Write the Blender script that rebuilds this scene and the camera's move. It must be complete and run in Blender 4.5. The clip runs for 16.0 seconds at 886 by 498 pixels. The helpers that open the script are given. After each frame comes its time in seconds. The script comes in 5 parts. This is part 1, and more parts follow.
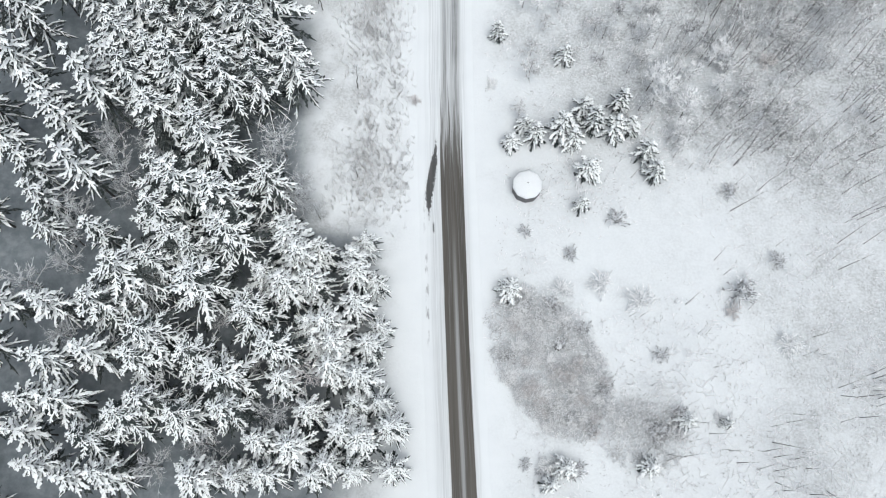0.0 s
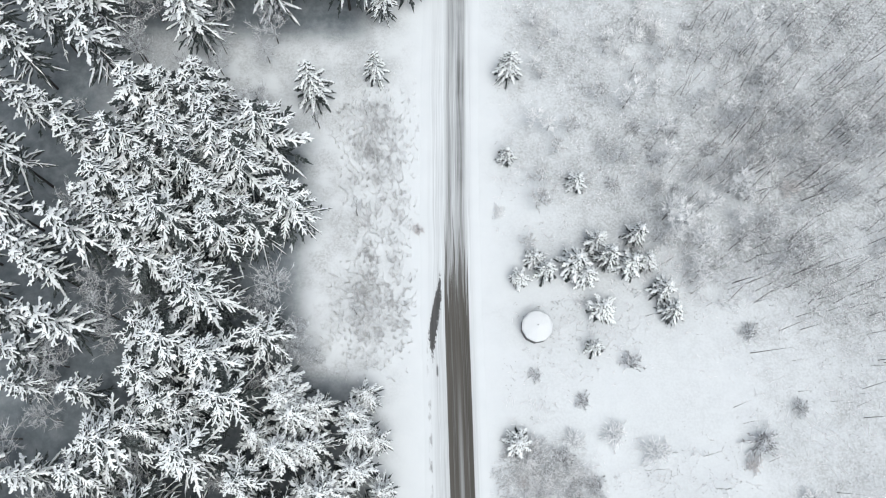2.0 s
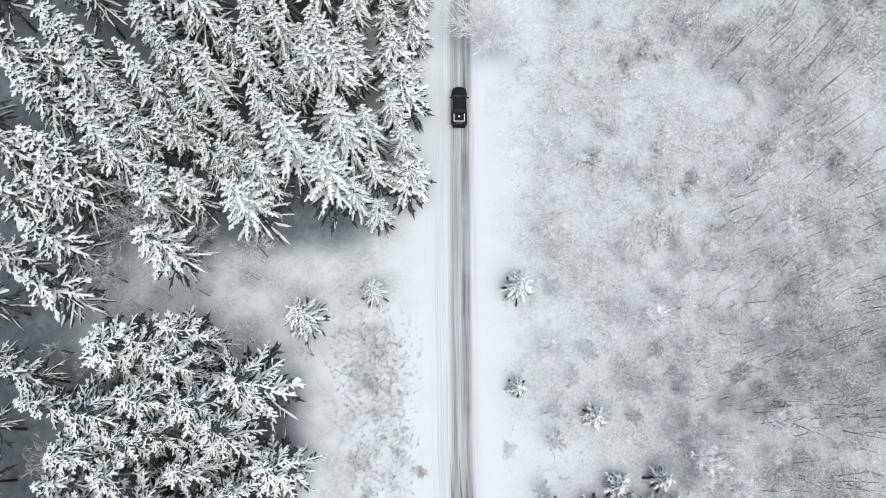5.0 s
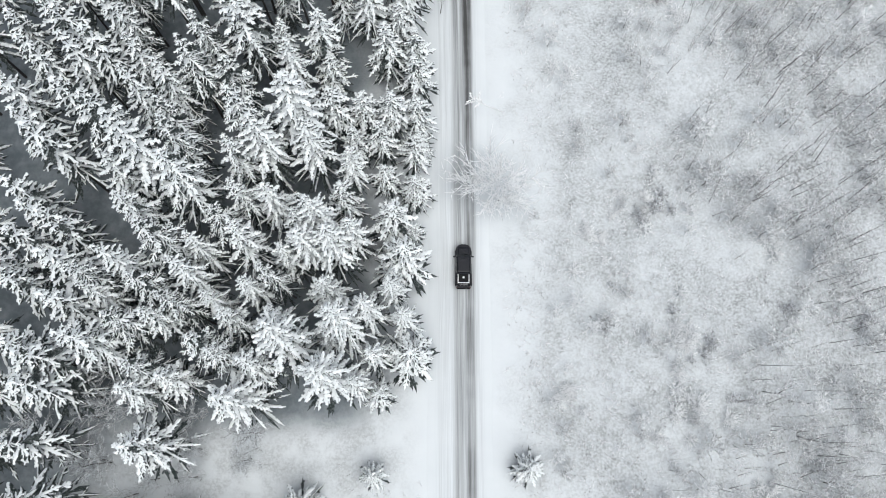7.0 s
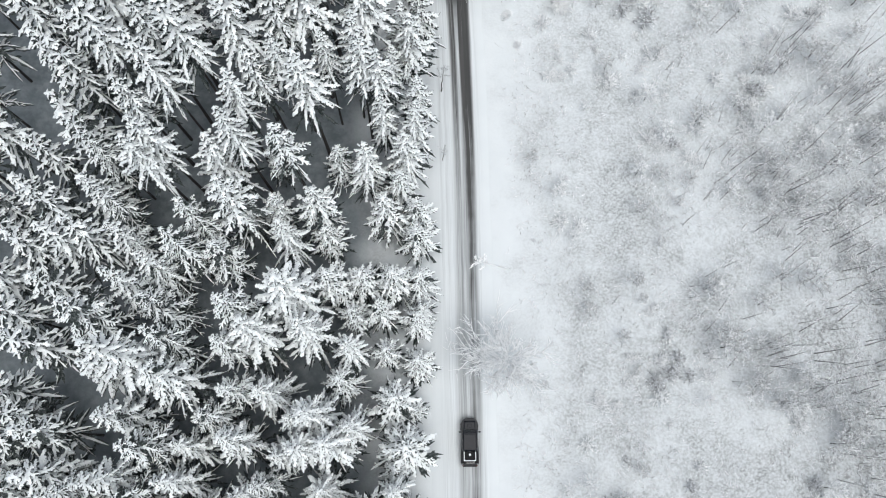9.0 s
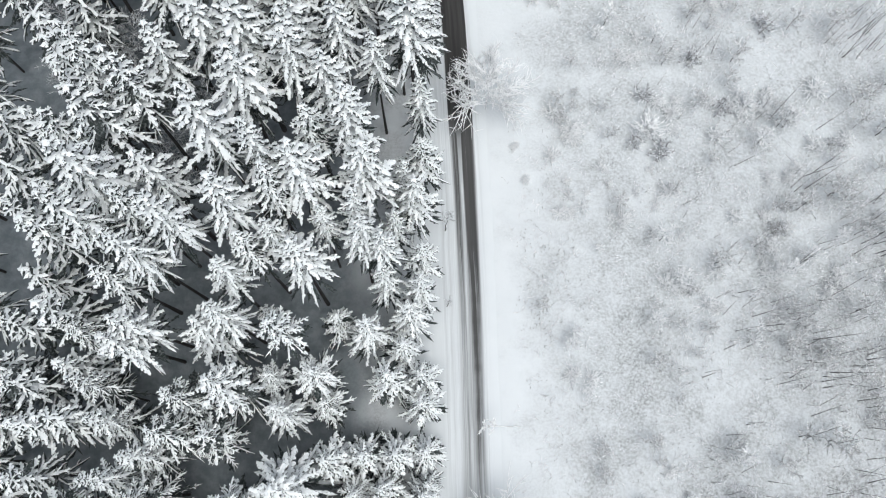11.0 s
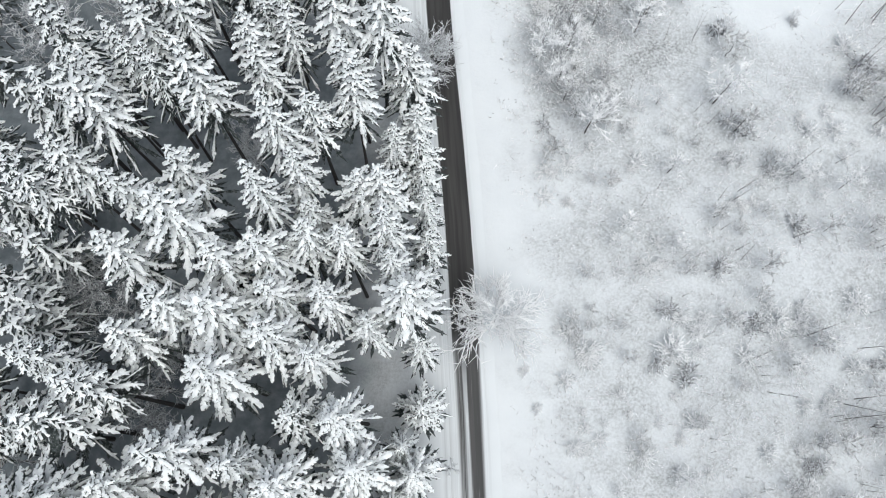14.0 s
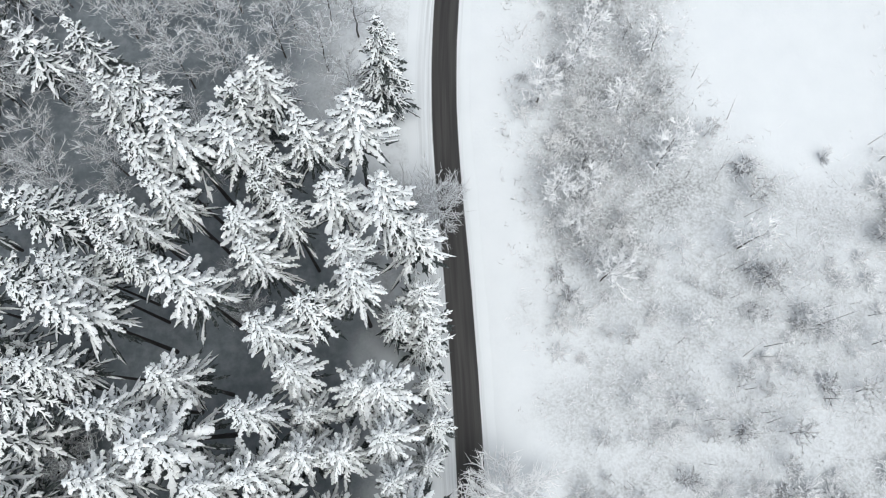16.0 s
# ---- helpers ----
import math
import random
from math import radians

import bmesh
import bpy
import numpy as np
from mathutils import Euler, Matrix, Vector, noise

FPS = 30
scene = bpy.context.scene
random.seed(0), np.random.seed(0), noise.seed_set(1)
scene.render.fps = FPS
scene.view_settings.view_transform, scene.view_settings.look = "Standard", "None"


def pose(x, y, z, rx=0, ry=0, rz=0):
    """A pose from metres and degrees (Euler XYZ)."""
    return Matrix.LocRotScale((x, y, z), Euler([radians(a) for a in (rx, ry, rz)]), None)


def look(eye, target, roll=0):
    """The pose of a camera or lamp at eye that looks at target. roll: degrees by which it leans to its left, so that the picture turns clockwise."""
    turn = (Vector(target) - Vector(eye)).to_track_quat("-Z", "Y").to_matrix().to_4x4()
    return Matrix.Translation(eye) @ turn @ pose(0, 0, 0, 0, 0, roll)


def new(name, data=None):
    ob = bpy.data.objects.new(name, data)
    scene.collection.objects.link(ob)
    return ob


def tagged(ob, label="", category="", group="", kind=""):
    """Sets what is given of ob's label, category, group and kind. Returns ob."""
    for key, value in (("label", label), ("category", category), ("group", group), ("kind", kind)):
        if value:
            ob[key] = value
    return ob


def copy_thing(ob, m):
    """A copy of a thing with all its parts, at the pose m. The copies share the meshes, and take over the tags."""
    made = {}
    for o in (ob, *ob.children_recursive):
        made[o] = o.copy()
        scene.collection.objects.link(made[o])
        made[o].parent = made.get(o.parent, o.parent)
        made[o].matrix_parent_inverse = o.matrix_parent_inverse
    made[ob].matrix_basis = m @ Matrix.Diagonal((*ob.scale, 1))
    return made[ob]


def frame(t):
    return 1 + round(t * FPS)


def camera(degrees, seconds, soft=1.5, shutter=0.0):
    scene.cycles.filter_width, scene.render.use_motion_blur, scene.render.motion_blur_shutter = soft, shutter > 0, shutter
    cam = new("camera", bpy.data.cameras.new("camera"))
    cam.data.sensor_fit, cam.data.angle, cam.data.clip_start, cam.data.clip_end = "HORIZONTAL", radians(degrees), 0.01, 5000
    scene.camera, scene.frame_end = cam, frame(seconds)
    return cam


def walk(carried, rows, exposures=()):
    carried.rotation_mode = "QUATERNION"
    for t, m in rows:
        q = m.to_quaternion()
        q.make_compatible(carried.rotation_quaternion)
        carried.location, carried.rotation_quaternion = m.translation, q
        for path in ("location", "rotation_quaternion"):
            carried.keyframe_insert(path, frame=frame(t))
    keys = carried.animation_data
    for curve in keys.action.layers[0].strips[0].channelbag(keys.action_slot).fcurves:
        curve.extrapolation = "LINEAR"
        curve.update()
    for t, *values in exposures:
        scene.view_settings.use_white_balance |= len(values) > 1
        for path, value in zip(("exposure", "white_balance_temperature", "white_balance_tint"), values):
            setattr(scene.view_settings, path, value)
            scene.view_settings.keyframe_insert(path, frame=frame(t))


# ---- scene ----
cam = camera(55.90, 16.0, soft=1.0)
PATH = [
    (0.0, pose(0.00, 0.00, 94.98, 15.16, -0.54, 0.80)),
    (1.0, pose(-1.21, 9.19, 94.45, 14.72, -1.04, 0.83)),
    (2.0, pose(-2.17, 18.42, 93.79, 14.33, -1.42, 0.89)),
    (3.0, pose(-2.50, 27.84, 92.78, 14.01, -1.37, 0.80)),
    (3.2, pose(-2.42, 29.76, 92.67, 13.96, -1.28, 0.77)),
    (5.3, pose(-1.18, 49.94, 92.10, 13.44, -0.12, 0.34)),
    (6.0, pose(-1.40, 56.55, 91.80, 13.50, -0.08, 0.27)),
    (7.0, pose(-1.55, 66.26, 91.09, 13.60, -0.03, 0.11)),
    (8.0, pose(-1.76, 75.78, 90.70, 13.65, 0.01, -0.10)),
    (9.0, pose(-2.18, 85.05, 90.27, 13.71, -0.07, -0.41)),
    (9.2, pose(-2.31, 86.89, 90.12, 13.73, -0.13, -0.45)),
    (11.3, pose(-3.96, 104.51, 88.23, 13.90, -0.92, -0.77)),
    (12.0, pose(-3.94, 110.50, 87.78, 13.86, -0.90, -0.79)),
    (13.0, pose(-3.62, 119.13, 86.87, 13.67, -0.70, -0.79)),
    (14.0, pose(-3.30, 127.74, 85.96, 13.57, -0.54, -0.63)),
    (15.0, pose(-3.20, 136.22, 85.20, 13.49, -0.38, -0.54)),
    (16.0, pose(-3.07, 144.72, 84.52, 13.42, -0.11, -0.26)),
]
walk(cam, PATH)

# ---------------------------------------------------------------- light
world = bpy.data.worlds.new("overcast_sky")
scene.world = world
world.use_nodes = True
wn, wl = world.node_tree.nodes, world.node_tree.links
wn.clear()
sky = wn.new("ShaderNodeTexSky")
sky.sky_type = "NISHITA"
sky.sun_disc = False
sky.sun_elevation, sky.sun_rotation = radians(72), radians(150)
sky.air_density, sky.dust_density, sky.ozone_density = 1.0, 4.0, 1.0
grey = wn.new("ShaderNodeHueSaturation")
grey.inputs["Saturation"].default_value = 0.5
back = wn.new("ShaderNodeBackground")
back.inputs["Strength"].default_value = 0.12
wout = wn.new("ShaderNodeOutputWorld")
wl.new(sky.outputs[0], grey.inputs["Color"])
cloud = wn.new("ShaderNodeMix")
cloud.data_type, cloud.blend_type = "RGBA", "MULTIPLY"
cloud.inputs["Factor"].default_value = 1.0
cloud.inputs["B"].default_value = (0.966, 1.0, 0.996, 1)
wl.new(grey.outputs[0], cloud.inputs["A"])
wl.new(cloud.outputs["Result"], back.inputs["Color"])
wl.new(back.outputs[0], wout.inputs["Surface"])

sun_data = bpy.data.lights.new("sun", "SUN")
sun_data.energy, sun_data.angle, sun_data.color = 1.5, radians(50), (0.97, 1.0, 1.0)
sun = new("sun", sun_data)
SUN_EL, SUN_AZ = radians(72), radians(150)
toward = Vector((math.cos(SUN_EL) * math.sin(SUN_AZ), math.cos(SUN_EL) * math.cos(SUN_AZ), math.sin(SUN_EL)))
sun.matrix_world = look(toward * 150 + Vector((0, 80, 0)), (0, 80, 0))
scene.view_settings.exposure = 0.12


# ---------------------------------------------------------------- materials
class Nodes:
    """A material's node tree, with short calls to add and join nodes."""

    def __init__(self, name):
        self.mat = bpy.data.materials.new(name)
        self.mat.use_nodes = True
        self.n, self.l = self.mat.node_tree.nodes, self.mat.node_tree.links
        self.bsdf = self.n["Principled BSDF"]

    def add(self, kind, **inputs):
        node = self.n.new(kind)
        for key, value in inputs.items():
            node.inputs[key.replace("_", " ")].default_value = value
        return node

    def join(self, a, b):
        self.l.new(a, b)

    def noise(self, scale, detail=4, rough=0.55, vector=None):
        node = self.add("ShaderNodeTexNoise", Scale=scale, Detail=detail, Roughness=rough)
        if vector:
            self.join(vector, node.inputs["Vector"])
        return node.outputs["Fac"]

    def coords(self, kind="Object", scale=None):
        node = self.add("ShaderNodeTexCoord").outputs[kind]
        if scale:
            m = self.add("ShaderNodeMapping")
            m.inputs["Scale"].default_value = scale
            self.join(node, m.inputs["Vector"])
            node = m.outputs[0]
        return node

    def position(self, scale=(1, 1, 1)):
        m = self.add("ShaderNodeMapping")
        m.inputs["Scale"].default_value = scale
        self.join(self.add("ShaderNodeNewGeometry").outputs["Position"], m.inputs["Vector"])
        return m.outputs[0]

    def span(self, value, a, b, c=0.0, d=1.0, smooth=True):
        node = self.add("ShaderNodeMapRange")
        node.interpolation_type = "SMOOTHSTEP" if smooth else "LINEAR"
        for key, v in zip(("From Min", "From Max", "To Min", "To Max"), (a, b, c, d)):
            node.inputs[key].default_value = v
        self.join(value, node.inputs["Value"])
        return node.outputs["Result"]

    def math(self, op, a, b=None):
        node = self.add("ShaderNodeMath")
        node.operation = op
        for slot, v in zip(node.inputs, (a, b)):
            if v is None:
                continue
            if isinstance(v, (int, float)):
                slot.default_value = v
            else:
                self.join(v, slot)
        return node.outputs[0]

    def mix(self, fac, a, b):
        node = self.n.new("ShaderNodeMix")
        node.data_type = "RGBA"
        for slot, v in ((node.inputs["Factor"], fac), (node.inputs["A"], a), (node.inputs["B"], b)):
            if isinstance(v, tuple):
                slot.default_value = (*v, 1)
            elif isinstance(v, (int, float)):
                slot.default_value = v
            else:
                self.join(v, slot)
        return node.outputs["Result"]

    def bump(self, height, strength, distance=0.05):
        node = self.add("ShaderNodeBump", Strength=strength, Distance=distance)
        self.join(height, node.inputs["Height"])
        self.join(node.outputs[0], self.bsdf.inputs["Normal"])

    def done(self, color, rough=0.8, metallic=0.0, specular=0.3):
        if isinstance(color, tuple):
            self.bsdf.inputs["Base Color"].default_value = (*color, 1)
        else:
            self.join(color, self.bsdf.inputs["Base Color"])
        if isinstance(rough, (int, float)):
            self.bsdf.inputs["Roughness"].default_value = rough
        else:
            self.join(rough, self.bsdf.inputs["Roughness"])
        self.bsdf.inputs["Metallic"].default_value = metallic
        self.bsdf.inputs["Specular IOR Level"].default_value = specular
        return self.mat


SNOW_A, SNOW_B = (0.72, 0.745, 0.76), (0.65, 0.68, 0.70)
GRASS_GREY = (0.23, 0.235, 0.235)


def ground_material():
    """Fresh snow, with dead grass and heather showing through in patches away from the road, and painted shade under
    the spruces.
    """
    m = Nodes("ground_snow")
    p = m.position()
    x = m.add("ShaderNodeSeparateXYZ")
    m.join(p, x.inputs[0])
    snow = m.mix(m.noise(0.35, 3, 0.5, p), SNOW_A, SNOW_B)
    wander = m.math("ADD", x.outputs["X"], m.span(m.noise(0.16, 5, 0.65, p), 0.2, 0.8, -5, 5, False))
    field = m.span(wander, 3.6, 12.5)
    patch = m.span(m.noise(0.13, 5, 0.62, p), 0.32, 0.64, 0.42, 1.0)
    tuft = m.span(m.noise(0.75, 5, 0.68, p), 0.30, 0.66, 0.55, 1.05)
    fine = m.span(m.noise(3.6, 4, 0.72, p), 0.36, 0.64, 0.35, 1.15)
    far = m.math("ADD", m.math("ADD", m.span(x.outputs["Y"], 105, 150, 0.98, 0.80), m.math("MULTIPLY", m.span(x.outputs["Y"], 158, 170, 0.0, 0.55), m.span(x.outputs["X"], 28, 21))), m.math("MULTIPLY", m.span(x.outputs["X"], 26, 46, 0.0, 0.3), m.span(x.outputs["Y"], 138, 112)))
    cover = m.math("MULTIPLY", m.math("MULTIPLY", m.math("MULTIPLY", patch, field), far), m.math("MULTIPLY", tuft, fine))
    verge = m.math("MULTIPLY", m.span(x.outputs["X"], -3.0, -9.0), m.math("MULTIPLY", m.span(m.noise(0.3, 5, 0.6, p), 0.36, 0.62), fine))
    glade = m.add("ShaderNodeVectorMath")
    glade.operation = "DISTANCE"
    m.join(p, glade.inputs[0])
    glade.inputs[1].default_value = (37, 187, 0)
    clear = m.span(m.math("ADD", glade.outputs["Value"], m.span(m.noise(0.15, 4, 0.6, p), 0, 1, -5, 5, False)), 12, 18)
    lean = m.math("ADD", x.outputs["Y"], m.math("MULTIPLY", m.math("SUBTRACT", x.outputs["X"], 22.0), 0.45))
    thin = m.span(m.math("ADD", lean, m.span(m.noise(0.1, 4, 0.6, p), 0, 1, -9, 9, False)), 34, 50, 0.25, 1.0)
    thin = m.math("MAXIMUM", thin, m.span(x.outputs["X"], 28, 42, 0.0, 0.6))
    for cx, cy, ra in ((12.8, 16, 6.5), (13.6, 9, 6.8), (23, 7, 5)):
        spot = m.add("ShaderNodeVectorMath")
        spot.operation = "DISTANCE"
        m.join(p, spot.inputs[0])
        spot.inputs[1].default_value = (cx, cy, 0)
        near = m.span(m.math("ADD", spot.outputs["Value"], m.span(m.noise(0.3, 4, 0.6, p), 0, 1, -2.5, 2.5, False)), ra, ra - 1.6, 0.0, 0.6)
        thin = m.math("MAXIMUM", thin, near)
    # shade of the spruces painted into the forest floor colour, none in the clearings
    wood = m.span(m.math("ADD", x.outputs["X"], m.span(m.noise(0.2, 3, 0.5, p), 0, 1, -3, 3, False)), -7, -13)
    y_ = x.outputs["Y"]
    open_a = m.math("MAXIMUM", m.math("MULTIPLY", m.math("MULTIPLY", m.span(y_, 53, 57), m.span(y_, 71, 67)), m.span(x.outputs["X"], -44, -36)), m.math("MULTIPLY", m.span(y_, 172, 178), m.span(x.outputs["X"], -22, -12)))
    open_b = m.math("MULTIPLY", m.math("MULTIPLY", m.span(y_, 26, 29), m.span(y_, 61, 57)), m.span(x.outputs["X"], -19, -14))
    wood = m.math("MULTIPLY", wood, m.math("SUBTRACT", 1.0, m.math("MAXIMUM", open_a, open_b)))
    forest_shade = m.math("MULTIPLY", wood, m.span(m.noise(0.8, 5, 0.6, p), 0.25, 0.7, 0.78, 1.0))
    both = m.math("MAXIMUM", m.math("MULTIPLY", m.math("MULTIPLY", m.math("MULTIPLY", cover, 0.82), thin), clear), m.math("MULTIPLY", verge, 0.42))
    m.bump(m.noise(2.2, 5, 0.6, p), 0.35, 0.12)
    # the blue-grey is the painted forest shade, laid over snow and grass
    return m.done(m.mix(forest_shade, m.mix(both, snow, GRASS_GREY), (0.145, 0.170, 0.188)), 0.75, specular=0.25)


def road_material():
    """Wet asphalt with snow packed on it in long streaks; UV holds metres across and along."""
    m = Nodes("snowy_asphalt")
    uv = m.add("ShaderNodeUVMap").outputs[0]
    s = m.add("ShaderNodeSeparateXYZ")
    m.join(uv, s.inputs[0])
    u, v = s.outputs["X"], s.outputs["Y"]

    def streaks(across, along, detail=3, rough=0.6):
        mp = m.add("ShaderNodeMapping")
        mp.inputs["Scale"].default_value = (across, along, 1)
        m.join(uv, mp.inputs["Vector"])
        return m.noise(1.0, detail, rough, mp.outputs[0])

    wander = m.span(streaks(0.01, 0.10, 3), 0, 1, -0.22, 0.22, False)
    bent = m.add("ShaderNodeCombineXYZ")
    m.join(m.math("ADD", u, wander), bent.inputs["X"])
    m.join(v, bent.inputs["Y"])
    uv = bent.outputs[0]
    coarse, fine, wob = streaks(3.2, 0.035, 3), streaks(10.0, 0.09, 4, 0.6), streaks(0.01, 0.12, 3)
    soft = streaks(1.6, 0.06, 2)

    def band(centre, half, edge):
        """1 within half of the centre line, falling to 0 over edge."""
        off = m.math("ABSOLUTE", m.math("SUBTRACT", u, centre))
        return m.span(m.math("ADD", off, m.span(fine, 0, 1, -0.12, 0.12, False)), half + edge, half)

    # where the asphalt lies bare: at both ends of the stretch, less so between
    near_end = m.span(m.math("ADD", v, m.math("ADD", m.span(coarse, 0.25, 0.75, -8, 8, False), m.span(fine, 0.25, 0.75, -5, 5, False))), 48, 36)
    v_far = m.math("ADD", v, m.span(wob, 0, 1, -4, 4, False))
    far_end = m.span(v_far, 128, 140)
    bare = m.math("MAXIMUM", near_end, far_end)
    au = m.math("ABSOLUTE", m.math("ADD", u, m.span(v, 60, 42, 0.0, 0.10)))
    au = m.math("ADD", au, m.span(fine, 0, 1, -0.12, 0.12, False))
    core = m.mix(bare, m.span(au, 1.55, 0.95), m.span(au, 1.46, 1.30))
    right_rut = m.math("MULTIPLY", band(0.55, 0.28, 0.35), m.math("ADD", m.span(v, 92, 122, 0.16, 0.62), m.span(wob, 0.40, 0.62, 0.0, 0.16)))
    wide_rut = m.math("MULTIPLY", band(0.58, 0.55, 0.25), m.span(v_far, 108, 128, 0.0, 0.75))
    left_rut = m.math("MULTIPLY", band(-0.85, 0.22, 0.3), m.span(v_far, 110, 130, 0.10, 0.6))
    seam = m.math("MULTIPLY", band(1.28, 0.02, 0.14), m.span(soft, 0.45, 0.65, 0.0, 0.35))
    streak = m.math("ADD", m.math("MULTIPLY", m.math("SUBTRACT", coarse, 0.5), 1.25), m.math("MULTIPLY", m.math("SUBTRACT", fine, 0.5), 0.85))
    mixed = m.math("ADD", m.math("ADD", streak, 0.36), m.math("ADD", m.math("MAXIMUM", right_rut, wide_rut), m.math("ADD", left_rut, seam)))
    mixed = m.span(mixed, 0.0, 1.0, 0.04, 0.96, False)
    full = m.span(m.math("ADD", streak, m.math("MULTIPLY", m.math("SUBTRACT", soft, 0.5), 0.6)), -0.45, 0.05, 0.86, 1.0)
    middle = m.math("SUBTRACT", 1.0, m.math("MULTIPLY", band(-0.12, 0.05, 0.3), m.span(v, 32, 14, 0.0, 0.30)))
    cut = m.math("MAXIMUM", m.math("MULTIPLY", m.math("MULTIPLY", near_end, full), middle), mixed)
    cut = m.math("MAXIMUM", cut, far_end)
    lane = m.math("MULTIPLY", core, cut)
    # the ragged strip of bare asphalt on the shoulder, with its broken tail
    v_strip = m.math("ADD", v, m.span(streaks(5.0, 1.6, 3), 0, 1, -1.2, 1.2, False))
    line = m.math("SUBTRACT", m.span(v, 31, 39.5, -2.98, -1.95), m.span(v, 31, 16, 0.0, 0.5))
    girth = m.math("MULTIPLY", m.span(v_strip, 29.2, 33.0, 0.02, 0.44), m.span(v_strip, 39.6, 35.5, 0.1, 1.0))
    rough_edge = m.span(streaks(6.0, 2.4, 5, 0.8), 0.2, 0.8, -0.34, 0.34, False)
    off = m.math("ADD", m.math("ABSOLUTE", m.math("SUBTRACT", u, line)), rough_edge)
    strip = m.span(m.math("SUBTRACT", off, girth), 0.12, -0.08, 0.0, 0.95)
    strip = m.math("MULTIPLY", strip, m.math("MULTIPLY", m.span(v, 28.0, 31.0), m.span(v, 40.5, 38.5)))
    tail = m.math("MULTIPLY", m.span(m.math("ABSOLUTE", m.math("ADD", u, 3.44)), 0.30, 0.05), m.math("MULTIPLY", m.span(streaks(1.0, 0.35, 4, 0.6), 0.47, 0.62), m.math("MULTIPLY", m.span(v, 13, 17), m.span(v, 33, 29))))
    dash = m.math("MULTIPLY", m.span(m.math("ABSOLUTE", m.math("ADD", u, 2.48)), 0.17, 0.05), m.math("MULTIPLY", m.span(v, 27.4, 28.0), m.span(v, 29.4, 28.6)))
    strip = m.math("MAXIMUM", strip, m.math("MAXIMUM", m.math("MULTIPLY", tail, 0.6), m.math("MULTIPLY", dash, 0.8)))
    open_way = m.math("MAXIMUM", lane, strip)
    # grey slush thrown over the shoulders beside the lane
    slush = m.math("ADD", m.math("ADD", m.math("MULTIPLY", streak, 0.55), 0.10), m.span(v, 44, 30, 0.0, 0.10))
    slush = m.math("MULTIPLY", m.math("MULTIPLY", slush, m.span(u, -3.7, -2.2)), m.span(u, 2.3, 1.3))
    slush = m.math("MAXIMUM", slush, 0.0)
    worn = m.math("MULTIPLY", m.math("ADD", m.noise(1.3, 5, 0.6), soft), 0.5)
    asphalt = m.mix(m.span(worn, 0.35, 0.65), (0.028, 0.027, 0.027), (0.062, 0.060, 0.058))
    muddy = m.mix(m.span(worn, 0.35, 0.65), (0.064, 0.059, 0.052), (0.104, 0.096, 0.085))
    asphalt = m.mix(m.math("MULTIPLY", m.span(v, 60, 35), m.span(u, -1.9, -1.4)), asphalt, muddy)
    snow = m.mix(m.noise(0.35, 3, 0.5, m.position()), SNOW_A, SNOW_B)
    color = m.mix(m.math("MAXIMUM", open_way, slush), snow, asphalt)
    m.bump(fine, 0.25, 0.03)
    return m.done(color, m.span(open_way, 0, 1, 0.8, 0.6, False), specular=0.2)


def snow_load_material(name, gaps):
    """Lumpy fresh snow; gaps: how much of the dark needles shows through between the lumps."""
    m = Nodes(name)
    p = m.position()
    c = m.mix(m.noise(1.2, 3, 0.5, p), (0.95, 0.972, 0.977) if gaps else (0.80, 0.82, 0.83), (0.90, 0.93, 0.94) if gaps else (0.74, 0.76, 0.78))
    lumps = m.noise(7.0, 4, 0.7, p)
    m.bump(lumps, 0.8, 0.10)
    if gaps:
        # needles come through where the snow thins out towards the edge of a bough
        depth = m.n.new("ShaderNodeAttribute")
        depth.attribute_name = "snow_depth"
        lying = m.math("ADD", m.math("MULTIPLY", depth.outputs["Fac"], 0.40), m.noise(5.0, 4, 0.72, p))
        c = m.mix(m.math("MULTIPLY", m.span(lying, 0.60, 0.52), gaps), c, (0.060, 0.070, 0.068))
    return m.done(c, 0.75, specular=0.25)


def needle_material():
    """Dark spruce needles, dusted with frost here and there."""
    m = Nodes("spruce_needles")
    p = m.position()
    info = m.add("ShaderNodeObjectInfo")
    green = m.mix(info.outputs["Random"], (0.020, 0.034, 0.033), (0.034, 0.045, 0.042))
    green = m.mix(m.noise(5, 3, 0.6, p), green, (0.036, 0.043, 0.042))
    frost = m.span(m.noise(4.0, 5, 0.7, p), 0.46, 0.70)
    return m.done(m.mix(m.math("MULTIPLY", frost, 0.30), green, (0.62, 0.65, 0.67)), 0.8)


def bark_material():
    m = Nodes("spruce_bark")
    p = m.position((1, 1, 0.3))
    c = m.mix(m.noise(6, 5, 0.7, p), (0.025, 0.024, 0.024), (0.075, 0.070, 0.067))
    m.bump(m.noise(12, 4, 0.6, p), 0.6, 0.05)
    return m.done(c, 0.9)


def frosted_twig_material(name, dark, light, share, lying=0.8):
    """Bare wood, with rime and snow caught on part of the twigs."""
    m = Nodes(name)
    geo = m.add("ShaderNodeNewGeometry")
    up = m.add("ShaderNodeSeparateXYZ")
    m.join(geo.outputs["Normal"], up.inputs[0])
    lie = m.span(up.outputs["Z"], -0.1, 0.6)
    rnd = m.span(geo.outputs["Random Per Island"], 1 - share - 0.25, 1 - share + 0.25)
    rime = m.math("MAXIMUM", m.math("MULTIPLY", lie, lying), rnd)
    return m.done(m.mix(rime, dark, light), 0.85)


